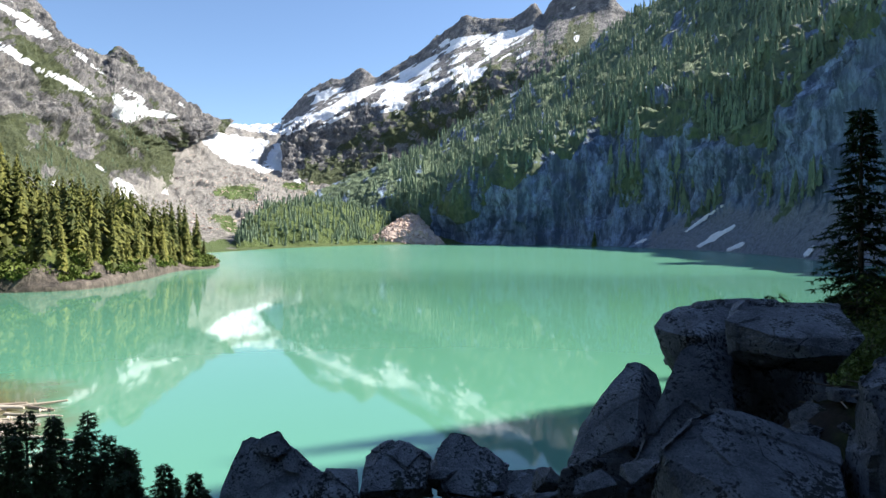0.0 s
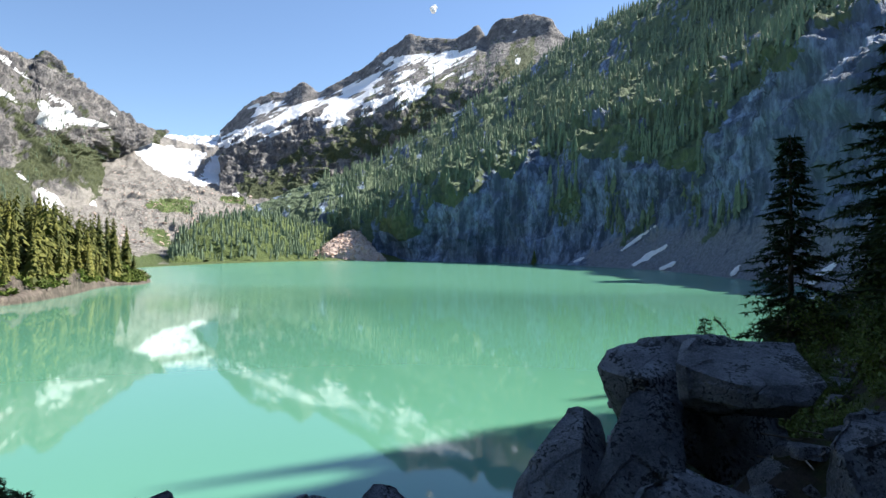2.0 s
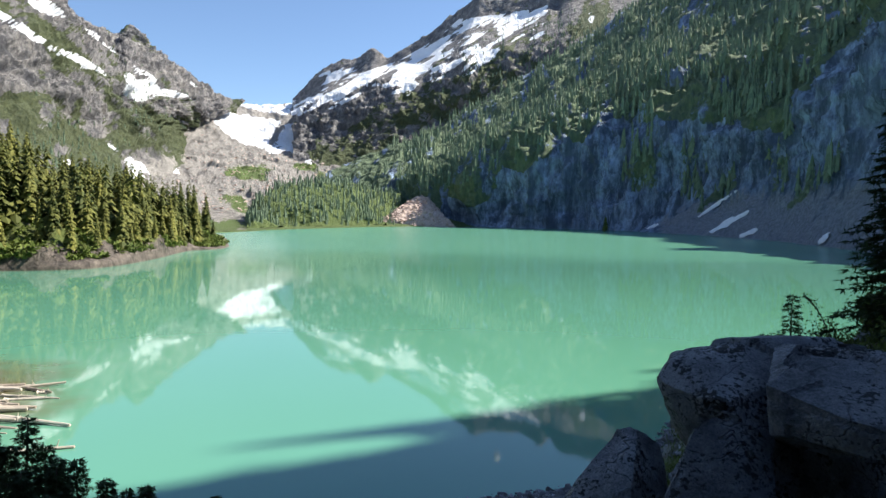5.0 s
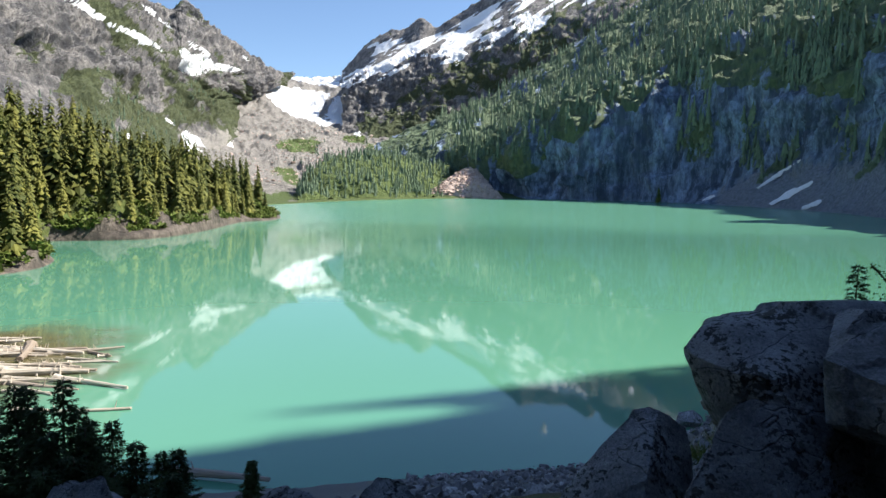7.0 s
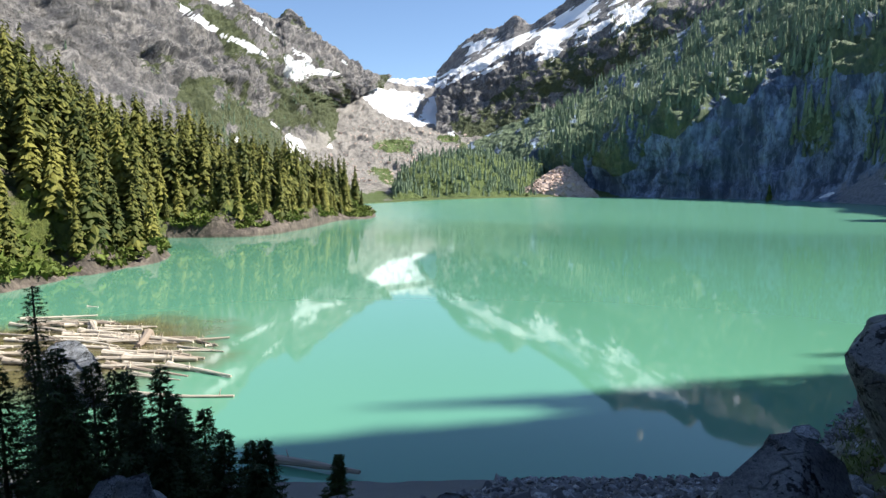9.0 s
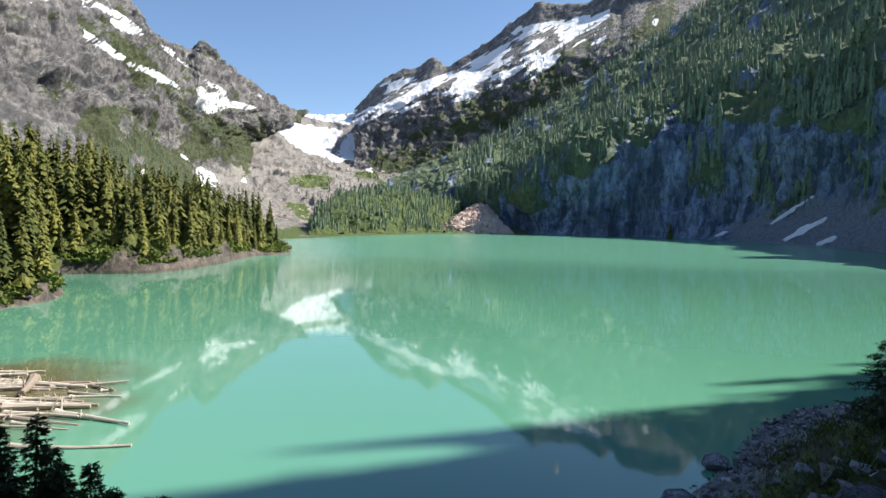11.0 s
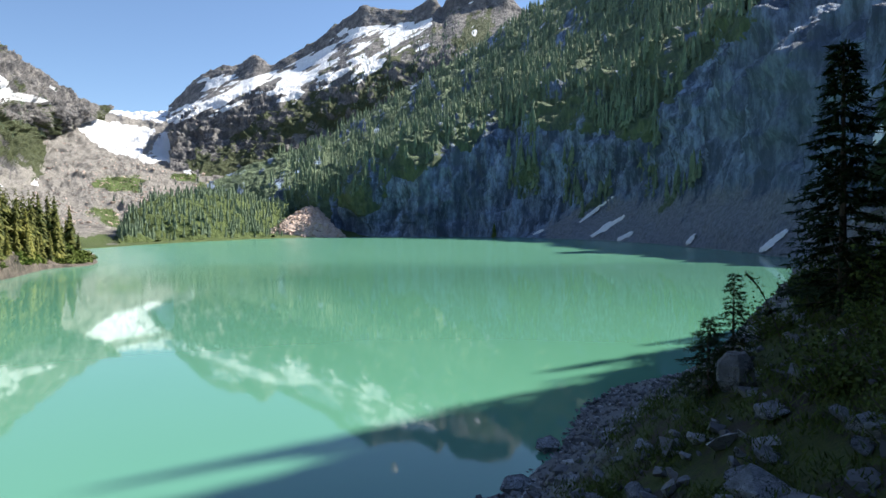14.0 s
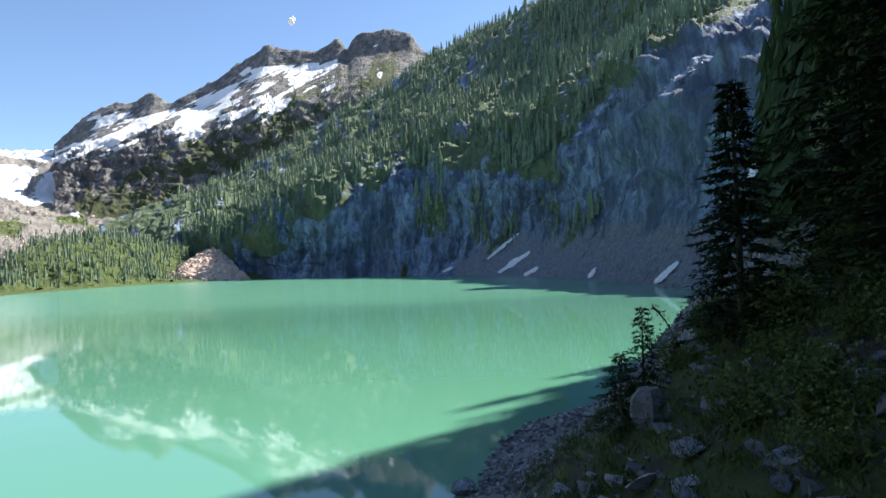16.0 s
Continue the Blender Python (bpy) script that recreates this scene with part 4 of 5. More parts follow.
def rubble(name, places, sizes, mat, label, seed):
    rng = np.random.default_rng(seed)
    shapes, vs, fs, n = pebble_shapes(rng, 14), [], [], 0
    for p, s in zip(places, sizes):
        v, f = shapes[rng.integers(len(shapes))]
        r = np.array(Euler(rng.uniform(-0.6, 0.6, 2).tolist() + [rng.uniform(0, 6.28)]).to_matrix())
        vs.append(v @ r.T * s + p)
        fs.append(f + n)
        n += len(v)
    ob = mesh_object(name, np.concatenate(vs), np.concatenate(fs), mat)
    return tagged(ob, label, "stones", kind="stuff")


cone = Sheet([
    contour((-7.2, -5.5, -3.5, -1.6, 0.2), (812, 800, 785, 775, 775), heights=-2),
    contour((-6.6, -5.2, -3.4, -1.8, -0.4), (826, 818, 806, 796, 792), heights=(8, 13, 15, 13, 8)),
    contour((-5.4, -4.4, -3.2, -2.2, -1.4), (850, 845, 838, 832, 830), heights=(19, 26, 28, 27, 20)),
    contour((-3.9, -3.4, -2.9, -2.4, -2.0), (870, 868, 866, 864, 862), heights=(32, 38, 40, 38, 33)),
], 70, 50, 2.0, 0.06)
cone.build("talus_cone", M_TALUS, "cone of pinkish rockfall at the water", "talus", snow=-1, green=-0.5, scree=1.2)
rngT = np.random.default_rng(50)
pl = np.array([cone.at(rngT.uniform(), rngT.uniform() ** 1.2) for _ in range(1500)])
rubble("talus_blocks", pl, rngT.uniform(2.2, 7.0, len(pl)) * rngT.uniform(0.5, 1, len(pl)), M_TALUS, "pinkish angular rockfall blocks piled at the water", 51)

# blocks strewn over the moraine
pl = np.array([q for q in (valley.at(rngT.uniform(0.12, 0.85), rngT.uniform(0.33, 0.8)) for _ in range(2600)) if glacier(q[None, :])[0] < 0.3])
rubble("moraine_blocks", pl, rngT.gamma(2.0, 1.3, len(pl)) + 1.2, M_TALUS, "pale angular blocks strewn over the valley moraine", 52)

# lone tree at the foot of the cliff, yellowish in the sun
lone = new("conifer")
v, f = conifer_arrays(np.random.default_rng(60), 9, 12, width=0.28)
mesh_object("crown", v * 16, f, M_SHRUB, lone)
bm = bmesh.new()
bmesh.ops.create_cone(bm, cap_ends=True, segments=7, radius1=0.3, radius2=0.03, depth=15, matrix=Matrix.Translation((0, 0, 7)))
part("trunk", bm, M_BARK, lone)
lone.location = (156, 634, 0.5)
tagged(lone, "yellow-green conifer standing alone under the cliff", "tree")

# a wisp of cloud over the ridge
rngC = np.random.default_rng(61)
bm = bmesh.new()
for k in range(5):
    bmesh.ops.create_icosphere(bm, subdivisions=3, radius=rngC.uniform(13, 19), matrix=Matrix.Translation((rngC.uniform(-14, 14), rngC.uniform(-8, 8), rngC.uniform(-13, 13))))
for q in bm.verts:
    q.co += q.normal * 3 * noise.fractal(q.co * 0.06, 0.9, 2.0, 3)
m_cloud = Mat("white_cloud", 1.0).color((0.9, 0.91, 0.93))
cloud = part("cloud", bm, m_cloud.m, smooth=True)
cloud.location = (1 + 3400 * math.sin(radians(4.1)), 3400 * math.cos(radians(4.1)), 15 + 3400 * 0.386)
tagged(cloud, "small white wisp of cloud in blue sky", "cloud", kind="structure")


# ---- near plants ----
def needle_tree(name, height, radius, seed, boughs, twigs, frond, label, bare=0.06, droop=0.35, mat=None, group="", power=0.8):
    """A conifer near by: a tapered stem, boughs in uneven whorls, and sprays of needles along them."""
    rng = np.random.default_rng(seed)
    root = new(name)
    bm = bmesh.new()
    segs, lean = 9, rng.normal(0, 0.012 * height, 2)
    rings = []
    for s in range(segs + 1):
        a = s / segs
        r = (0.004 + 0.016 * (1 - a)) * height ** 0.9
        rings.append([bm.verts.new((lean[0] * a * a + r * math.cos(t), lean[1] * a * a + r * math.sin(t), a * height - 0.15 * (s == 0))) for t in np.arange(7) * 6.283 / 7])
    for p, q in zip(rings, rings[1:]):
        for k in range(7):
            bm.faces.new((p[k], p[(k + 1) % 7], q[(k + 1) % 7], q[k]))
    bmesh.ops.contextual_create(bm, geom=rings[-1])
    blades = []

    def blade(base, way, wide, long):
        blades.append((*base, *way, wide, long))

    for b in range(boughs):
        a = bare + (1 - bare) * ((b + rng.uniform(0, 1)) / boughs) ** 1.05
        t = b * 2.399 + rng.normal(0, 0.4)
        reach = radius * (1 - a) ** power * rng.uniform(0.6, 1.2) + 0.035 * height * (1 - a) + 0.02 * height
        base = np.array((lean[0] * a * a, lean[1] * a * a, min(a, 0.995) * height))
        out = np.array((math.cos(t), math.sin(t), 0))
        rise = rng.uniform(-0.05, 0.3) + 0.6 * max(0, a - 0.75)
        path = [base + out * reach * q + np.array((0, 0, reach * (rise * q - droop * q * q + 0.12 * q**4))) for q in np.linspace(0, 1, 6)]
        w = 0.012 * height ** 0.5 * (1 - a * 0.7) * 0.5
        last = None
        for q, c in enumerate(path):
            rr = w * (1 - q / 6)
            ring = [bm.verts.new(c + np.array(o) * rr) for o in ((0, 0, 1), (out[1], -out[0], -0.6), (-out[1], out[0], -0.6))]
            if last:
                for k in range(3):
                    bm.faces.new((last[k], last[(k + 1) % 3], ring[(k + 1) % 3], ring[k]))
            last = ring
        m = max(4, int(twigs * (0.35 + 0.65 * reach / (radius + 1e-6))))
        for k in range(m):
            q = rng.uniform(0.12, 1.0)
            i = min(int(q * 5), 4)
            c = path[i] + (path[i + 1] - path[i]) * (q * 5 - i)
            side = (1 if k % 2 else -1) * rng.uniform(0.4, 1.1)
            way = out * rng.uniform(0.5, 1.0) + np.array((-out[1], out[0], 0)) * side + np.array((0, 0, rng.uniform(-0.45, 0.12)))
            way /= np.linalg.norm(way)
            long = frond * rng.uniform(0.6, 1.3) * (1.15 - 0.5 * q)
            blade(c, way, long * 0.13, long)
            for _ in range(3):
                s = rng.uniform(0.15, 0.8)
                w2 = way + rng.normal(0, 0.55, 3)
                blade(c + way * long * s, w2 / np.linalg.norm(w2), long * 0.09, long * 0.5)
        blade(path[-1] - out * frond * 0.2, out, frond * 0.12, frond)
    part("trunk", bm, M_BARK, root)
    q = np.array(blades)
    base, way, wide, long = q[:, :3], q[:, 3:6], q[:, 6:7], q[:, 7:8]
    side = np.cross(way, (0, 0, 1.0)) + rng.normal(0, 0.35, way.shape)
    side /= np.linalg.norm(side, axis=1, keepdims=True) + 1e-6
    mid = base + way * long * 0.45
    vs = np.stack([base, mid + side * wide, base + way * long - np.array((0, 0, 0.12)) * long, mid - side * wide], 1).reshape(-1, 3)
    k = np.arange(len(q))[:, None] * 4
    fs = np.concatenate([k + (0, 1, 2), k + (0, 2, 3)])
    mesh_object("crown", vs, fs, mat or M_NEEDLE_SHADED, root)
    return tagged(root, label, "tree", group)


def stand(ob, x, y, sink=0.1):
    ob.location = (x, y, float(ground_height(x, y)) - sink)
    return ob


stand(needle_tree("young_conifer", 2.35, 0.7, 70, 74, 22, 0.15, "young conifer with open boughs above the stony shore", power=1.0), 9.5, 13.2)
stand(needle_tree("young_conifer", 1.75, 0.85, 71, 70, 26, 0.15, "bushy young conifer above the stony shore"), 8.72, 12.9)
z_tall = float(ground_height(11.2, 12.1))
stand(needle_tree("tall_conifer", 18.9 - z_tall, 1.2, 72, 130, 36, 0.28, "tall narrow dark conifer standing on the bank", droop=0.42, power=1.0), 11.2, 12.1, 0.05)
for k, (x, y, top, r) in enumerate(((14.9, 12.4, 23.5, 2.5), (13.6, 9.6, 25.5, 2.0), (15.6, 10.6, 25.0, 2.6), (12.2, 8.4, 20.0, 1.9), (16.5, 7.0, 27.0, 2.8))):
    zg = float(ground_height(x, y))
    stand(needle_tree("dark_conifer", top - zg, r, 80 + k, 130, 40, 0.42, "dense dark conifer crowding the shaded bank", bare=0.02, group="dark conifers on the bank"), x, y)

# Unseen conifers, added round the trail to dim sky light on the boulders.
shade = [needle_tree("trail_conifer", 17, 3.4, 95 + k, 110, 36, 0.75, "unseen big conifer added beside the trail to block sky light", bare=0.16, group="big conifers round the trail") for k in range(2)]
for k, (x, y, s) in enumerate(((-7.5, -5, 1.0), (5.5, -8.5, 1.0), (-3.0, -9.5, 1.1), (1.5, -10.5, 1.0), (11.5, -3.0, 0.9), (-11, -1.0, 0.9), (8.5, -10.5, 1.2), (-9, -12, 1.2), (12.5, 2.0, 1.1), (15, -5, 1.3))):
    t = shade[k] if k < 2 else copy_thing(shade[k % 2], Matrix.Identity(4))
    t.matrix_basis = Matrix.Translation((x, y, float(ground_height(x, y)) - 0.2)) @ Matrix.Rotation(k * 1.3, 4, "Z") @ Matrix.Diagonal((s, s, s, 1))
LEFT_TREES = ((-7.5, 8.9, 12.35), (-6.85, 8.8, 12.3), (-7.0, 10.0, 12.0), (-5.75, 9.1, 11.6), (-6.3, 10.5, 11.0), (-4.9, 9.1, 11.2), (-5.55, 11.0, 10.15), (-9.0, 9.6, 12.4), (-5.1, 14.6, 8.35), (-5.7, 6.6, 12.4), (-5.3, 7.5, 12.0), (-4.5, 7.0, 11.9), (-6.6, 7.2, 12.4), (-4.3, 6.1, 12.1), (-10.3, 10.2, 12.3), (-16.4, 15.9, 12.4), (-8.2, 7.6, 12.6), (-6.2, 9.4, 11.7), (-7.6, 9.9, 11.9), (-5.2, 8.2, 11.8), (-5.9, 8.0, 12.2), (-4.7, 10.2, 10.6), (-7.3, 8.1, 12.4), (-3.9, 8.6, 10.9))
for k, (x, y, top) in enumerate(LEFT_TREES):
    zg = float(ground_height(x, y))
    h = max(top - zg, 0.7)
    stand(needle_tree("young_conifer", h, 0.16 + 0.24 * h, 100 + k, int(56 + 26 * h), 30, 0.14, "dark young conifer on the steep bank over the lake", group="young conifers on the bank", power=1.0), x, y)


def shrub_mesh(seed, leaves, leaf, spread=0.5):
    rng = np.random.default_rng(seed)
    vs, fs, sv, sf = [], [], [], []
    stems = 16
    for s in range(stems):
        t, tilt = rng.uniform(0, 6.28), rng.uniform(0.1, 0.95)
        tip = np.array((math.cos(t) * tilt * spread, math.sin(t) * tilt * spread, rng.uniform(0.5, 1.0) * (1 - 0.35 * tilt)))
        n = len(sv)
        side = np.array((-math.sin(t), math.cos(t), 0)) * 0.008
        sv.extend([-side, side, tip + side * 0.3, tip - side * 0.3, (0, 0, 0.02), tip + np.array((0, 0, 0.012))])
        sf.extend([(n, n + 1, n + 2, n + 3), (n + 4, n + 1, n + 2, n + 5), (n, n + 4, n + 5, n + 3)])
        for _ in range(leaves // stems):
            q = rng.uniform(0.25, 1.05)
            c = tip * q + rng.normal(0, 0.075, 3)
            d = rng.normal(0, 1, 3) + np.array((0, 0, 0.4))
            d /= np.linalg.norm(d)
            e = np.cross(d, rng.normal(0, 1, 3))
            e /= np.linalg.norm(e)
            l = leaf * rng.uniform(0.6, 1.3)
            n = len(vs)
            vs.extend([c, c + d * l * 0.5 + e * l * 0.3, c + d * l, c + d * l * 0.5 - e * l * 0.3])
            fs.extend([(n, n + 1, n + 2), (n, n + 2, n + 3)])
    return vs, fs, sv, sf


def shrub(seed, leaves=1100, leaf=0.06):
    vs, fs, sv, sf = shrub_mesh(seed, leaves, leaf)
    root = new("shrub")
    mesh_object("foliage", vs, fs, M_SHRUB, root)
    mesh_object("stem", sv, sf, M_BARK, root)
    return tagged(root, "leafy green shrub in shade on the bank", "shrub", "shrubs on the bank")


rngS = np.random.default_rng(90)
kinds, used = [shrub(91 + k) for k in range(5)], [False] * 5
spots = []
for _ in range(900):
    x, y = rngS.uniform(4.5, 15), rngS.uniform(2.0, 15)
    d = float(shore_distance(x, y))
    slope_line = 0.55 * (y - 2) + 4.6
    if x > slope_line * 0.62 + 2.9 and d > 19 and (x - 9.2) ** 2 + (y - 12.6) ** 2 > 5 and all((x - a) ** 2 + (y - b) ** 2 > 0.5 for a, b, _ in spots):
        spots.append((x, y, rngS.uniform(0.5, 1.25) * (0.6 + 0.06 * x)))
    if len(spots) > 105:
        break
for x, y, s in spots:
    k = int(rngS.integers(5))
    t = kinds[k] if not used[k] else copy_thing(kinds[k], Matrix.Identity(4))
    used[k] = True
    t.matrix_basis = Matrix.Translation((x, y, float(ground_height(x, y)) - 0.05)) @ Matrix.Rotation(rngS.uniform(0, 6.28), 4, "Z") @ Matrix.Diagonal((s * 1.15, s * 1.15, s, 1))

# the thin leafy stem that leans out beside the young conifer
bm = bmesh.new()
vs, fs = [], []
for k in range(16):
    q = k / 15
    c = Vector((10.6 - 0.85 * q, 13.1, 12.6 + 1.45 * q + 0.25 * math.sin(q * 3)))
    for _ in range(9):
        p = np.array(c) + rngS.normal(0, 0.07, 3)
        d, e = rngS.normal(0, 0.035, 3), rngS.normal(0, 0.014, 3)
        n = len(vs)
        vs.extend([p, p + d * 0.5 + e, p + d, p + d * 0.5 - e])
        fs.extend([(n, n + 1, n + 2), (n, n + 2, n + 3)])
    bmesh.ops.create_cone(bm, cap_ends=True, segments=5, radius1=0.014, radius2=0.012, depth=0.16, matrix=Matrix.Translation(c) @ Matrix.Rotation(-0.55, 4, "Y"))
stem = part("leaning_branch", bm, M_BARK)
mesh_object("foliage", vs, fs, M_SHRUB, stem)
tagged(stem, "thin leafy stem leaning over a young conifer", "branch")


def ground_cover():
    rng = np.random.default_rng(95)
    vs, fs = [], []
    for _ in range(2600):
        x, y = rng.uniform(2.6, 14), rng.uniform(2.0, 17)
        if float(shore_distance(x, y)) < 17 or clump((x * 9, y * 9), 0.05) < 0.36 or x < 2.6 + 0.28 * (y - 2):
            continue
        z = float(ground_height(x, y))
        for _ in range(30):
            c = np.array((x, y, z)) + rng.normal(0, 1, 3) * (0.22, 0.22, 0.03)
            d = rng.normal(0, 1, 3) * (0.6, 0.6, 0.2) + (0, 0, 0.9)
            d *= rng.uniform(0.07, 0.2) / np.linalg.norm(d)
            e = np.cross(d, rng.normal(0, 1, 3))
            e *= 0.014 / (np.linalg.norm(e) + 1e-9)
            n = len(vs)
            vs.extend([c - e, c + e, c + d])
            fs.append((n, n + 1, n + 2))
    return tagged(mesh_object("ground_cover", vs, fs, M_SHRUB), "low green plants and grass on the shaded bank", "plants", kind="stuff")


ground_cover()


# ---- driftwood ----
def log_mesh(rng, length, radius, mat, name="log", label="bleached driftwood log afloat in the shallows"):
    bm = bmesh.new()
    segs, last = 9, None
    bend = rng.normal(0, 0.02, 2) * length
    for s in range(segs + 1):
        q = s / segs
        r = radius * (1.0 - 0.55 * q) * rng.uniform(0.9, 1.1) * (1.35 if s == 0 else 1)
        c = np.array(((q - 0.5) * length, bend[0] * math.sin(q * 3), bend[1] * math.sin(q * 3) * 0.3))
        ring = [bm.verts.new(c + np.array((rng.normal(0, 0.02), r * math.cos(t) * rng.uniform(0.88, 1.1), r * math.sin(t)))) for t in np.arange(9) * 6.283 / 9]
        if last:
            for k in range(9):
                bm.faces.new((last[k], last[(k + 1) % 9], ring[(k + 1) % 9], ring[k]))
        else:
            bm.faces.new(ring[::-1])
        last = ring
    bm.faces.new(last)
    for _ in range(int(rng.integers(1, 4))):
        q = rng.uniform(-0.35, 0.45) * length
        bmesh.ops.create_cone(bm, cap_ends=True, segments=5, radius1=radius * 0.25, radius2=radius * 0.08, depth=radius * 3.2, matrix=Matrix.Translation((q, 0, radius * 0.8)) @ Matrix.Rotation(rng.uniform(-1, 1), 4, "X") @ Matrix.Rotation(rng.uniform(-0.5, 0.5), 4, "Y"))
    return tagged(part(name, bm, mat), label, "log", "driftwood logs")


rngL = np.random.default_rng(120)
for k in range(78):
    q, w = rngL.uniform(0, 1), rngL.uniform(0, 1)
    x = -58 + 25 * q + 6 * w - rngL.uniform(0, 3)
    y = 58.5 - 17.5 * w - 6 * q * (1 - w)
    length = rngL.uniform(2.5, 8.5)
    ob = log_mesh(rngL, length, rngL.uniform(0.1, 0.3), M_WOOD)
    ob.matrix_basis = pose(x, y, 0.05 + rngL.uniform(0, 0.22), 0, rngL.uniform(-2, 2), rngL.normal(8, 13))
for x, y, z, turn, length, r, name, label in ((-41.5, 50.5, 0.35, -62, 4.6, 0.48, "root_log", "thick weathered log lying across the driftwood"), (-50.5, 54, 0.3, -40, 4.0, 0.4, "root_log", "thick weathered log lying across the driftwood"), (-35.6, 45.6, 0.2, 12, 6.5, 0.36, "log", "pale bleached log with a broken end afloat"), (-28.0, 38.2, 0.1, 10, 8.0, 0.22, "log", "long pale log afloat along the shallows"), (-13.3, 29.4, 0.3, -4, 6.0, 0.28, "log", "dark wet log lying in the shade"), (-34.3, 51.2, 0.05, 20, 1.1, 0.2, "driftwood_stump", "small dark stump floating on the lake"), (-60.7, 64.6, 0.03, 5, 1.6, 0.12, "log", "small pale log afloat on the lake")):
    ob = log_mesh(rngL, length, r, M_WOOD, name, label)
    ob.matrix_basis = pose(x, y, z, 0, 0, turn)

# ---- boulders ----
boulder("overhanging_boulder", [(2.5, 1.7, 15.04), (2.6, 1.75, 15.15), (2.78, 1.78, 15.22), (3.3, 1.85, 15.23), (3.9, 2.0, 15.2), (3.5, 2.5, 15.12), (2.75, 2.2, 15.1), (2.66, 1.72, 14.7), (2.72, 1.36, 15.0), (2.75, 1.45, 14.6), (3.2, 1.25, 14.3), (4.1, 1.6, 14.2), (3.7, 2.5, 14.1), (2.95, 2.3, 14.3)], 1, M_BOULDER, "big grey boulder with a dark undercut tip", rough=0.012)
boulder("slab", [(2.8, 1.05, 15.19), (2.8, 1.02, 15.0), (3.12, 1.3, 15.31), (3.7, 1.2, 15.3), (3.5, 0.6, 15.14), (3.36, 0.55, 15.04), (3.05, 0.68, 15.0), (3.0, 0.72, 15.13), (3.95, 1.7, 15.2), (3.2, 1.75, 15.25), (3.1, 1.5, 14.75), (3.8, 1.4, 14.7)], 2, M_BOULDER, "flat grey slab with cracks lying on a boulder", "rock slab", rough=0.01)
boulder("leaning_rock", [(2.57, 1.22, 15.02), (2.75, 1.25, 15.0), (2.88, 1.12, 14.8), (2.52, 1.3, 14.82), (2.05, 0.85, 14.2), (2.15, 0.72, 14.1), (2.78, 0.85, 14.5), (2.95, 1.3, 14.2), (2.5, 1.55, 14.0), (2.7, 0.8, 13.9)], 3, M_BOULDER, "mottled grey rock leaning under the overhanging boulder", "rock", rough=0.02)
boulder("rock", [(2.3, 1.72, 14.74), (2.42, 1.75, 14.76), (2.56, 1.75, 14.66), (2.12, 1.6, 14.6), (1.85, 1.5, 14.28), (1.66, 1.2, 14.05), (2.2, 1.15, 14.3), (2.3, 1.4, 14.6), (2.5, 1.3, 14.1), (2.5, 2.2, 14.3), (1.9, 1.9, 13.8), (2.4, 1.1, 13.7), (1.6, 1.2, 13.6)], 4, M_BOULDER, "upright lichen-stained grey rock on the bank edge", "rock", rough=0.025)
boulder("rock", [(1.93, -0.02, 14.66), (2.25, 0.22, 14.8), (2.45, 0.25, 14.8), (2.65, 0.3, 14.7), (3.02, 0.12, 14.6), (2.8, -0.3, 14.5), (2.3, -0.5, 14.5), (1.98, -0.22, 14.5), (2.1, -0.45, 14.1), (3.0, -0.2, 14.0), (2.9, 0.4, 14.1), (1.95, 0.2, 14.1)], 5, M_BOULDER, "broad speckled grey block beside the trail", "rock", rough=0.015)
boulder("rock", [(2.98, -0.05, 15.1), (3.3, 0.15, 15.16), (3.9, 0.2, 15.2), (3.9, -0.5, 15.1), (2.98, -0.25, 14.8), (3.0, -0.3, 14.1), (3.9, -0.6, 14.0), (3.8, 0.4, 14.0), (3.1, 0.2, 14.1)], 6, M_BOULDER, "tall dark grey rock beside the trail", "rock", rough=0.02)
boulder("rock", [(-1.04, 2.2, 13.95), (-0.95, 2.3, 14.0), (-0.66, 2.2, 13.94), (-0.15, 2.0, 13.66), (0.1, 1.8, 13.58), (-1.15, 1.8, 13.55), (-0.6, 1.7, 13.5), (-1.2, 2.5, 13.2), (0.0, 2.4, 13.1), (-1.1, 1.7, 13.0), (0.1, 1.7, 13.0)], 7, M_BOULDER, "pointed grey rock at the edge of the drop", "rock", rough=0.02)
boulder("rock", [(-0.85, 2.15, 14.0), (-0.7, 2.2, 14.04), (-0.55, 2.1, 13.9), (-0.7, 2.0, 13.86), (-0.9, 2.1, 13.88), (-0.75, 2.1, 13.8)], 8, M_BOULDER, "small sharp rock resting on another", "rock")
boulder("rock", [(0.02, 2.6, 13.66), (0.2, 2.65, 13.78), (0.42, 2.6, 13.82), (0.66, 2.5, 13.68), (0.6, 2.2, 13.5), (0.05, 2.15, 13.5), (-0.05, 2.4, 13.2), (0.7, 2.7, 13.2), (0.3, 2.9, 13.1)], 9, M_BOULDER, "blocky grey rock at the edge of the drop", "rock", rough=0.02)
boulder("rock", [(0.7, 2.7, 13.72), (0.85, 2.8, 13.82), (1.05, 2.8, 13.8), (1.42, 2.6, 13.56), (1.2, 2.2, 13.4), (0.75, 2.3, 13.45), (0.7, 2.9, 13.1), (1.4, 2.9, 13.1)], 10, M_BOULDER, "blocky grey rock at the edge of the drop", "rock", rough=0.02)
boulder("rock", [(1.35, 2.3, 13.5), (1.5, 2.35, 13.64), (1.75, 2.4, 13.62), (1.95, 2.3, 13.5), (1.8, 2.0, 13.4), (1.4, 2.0, 13.35), (1.3, 2.6, 13.1), (2.0, 2.6, 13.1)], 15, M_BOULDER, "flat grey rock at the edge of the drop", "rock", rough=0.02)
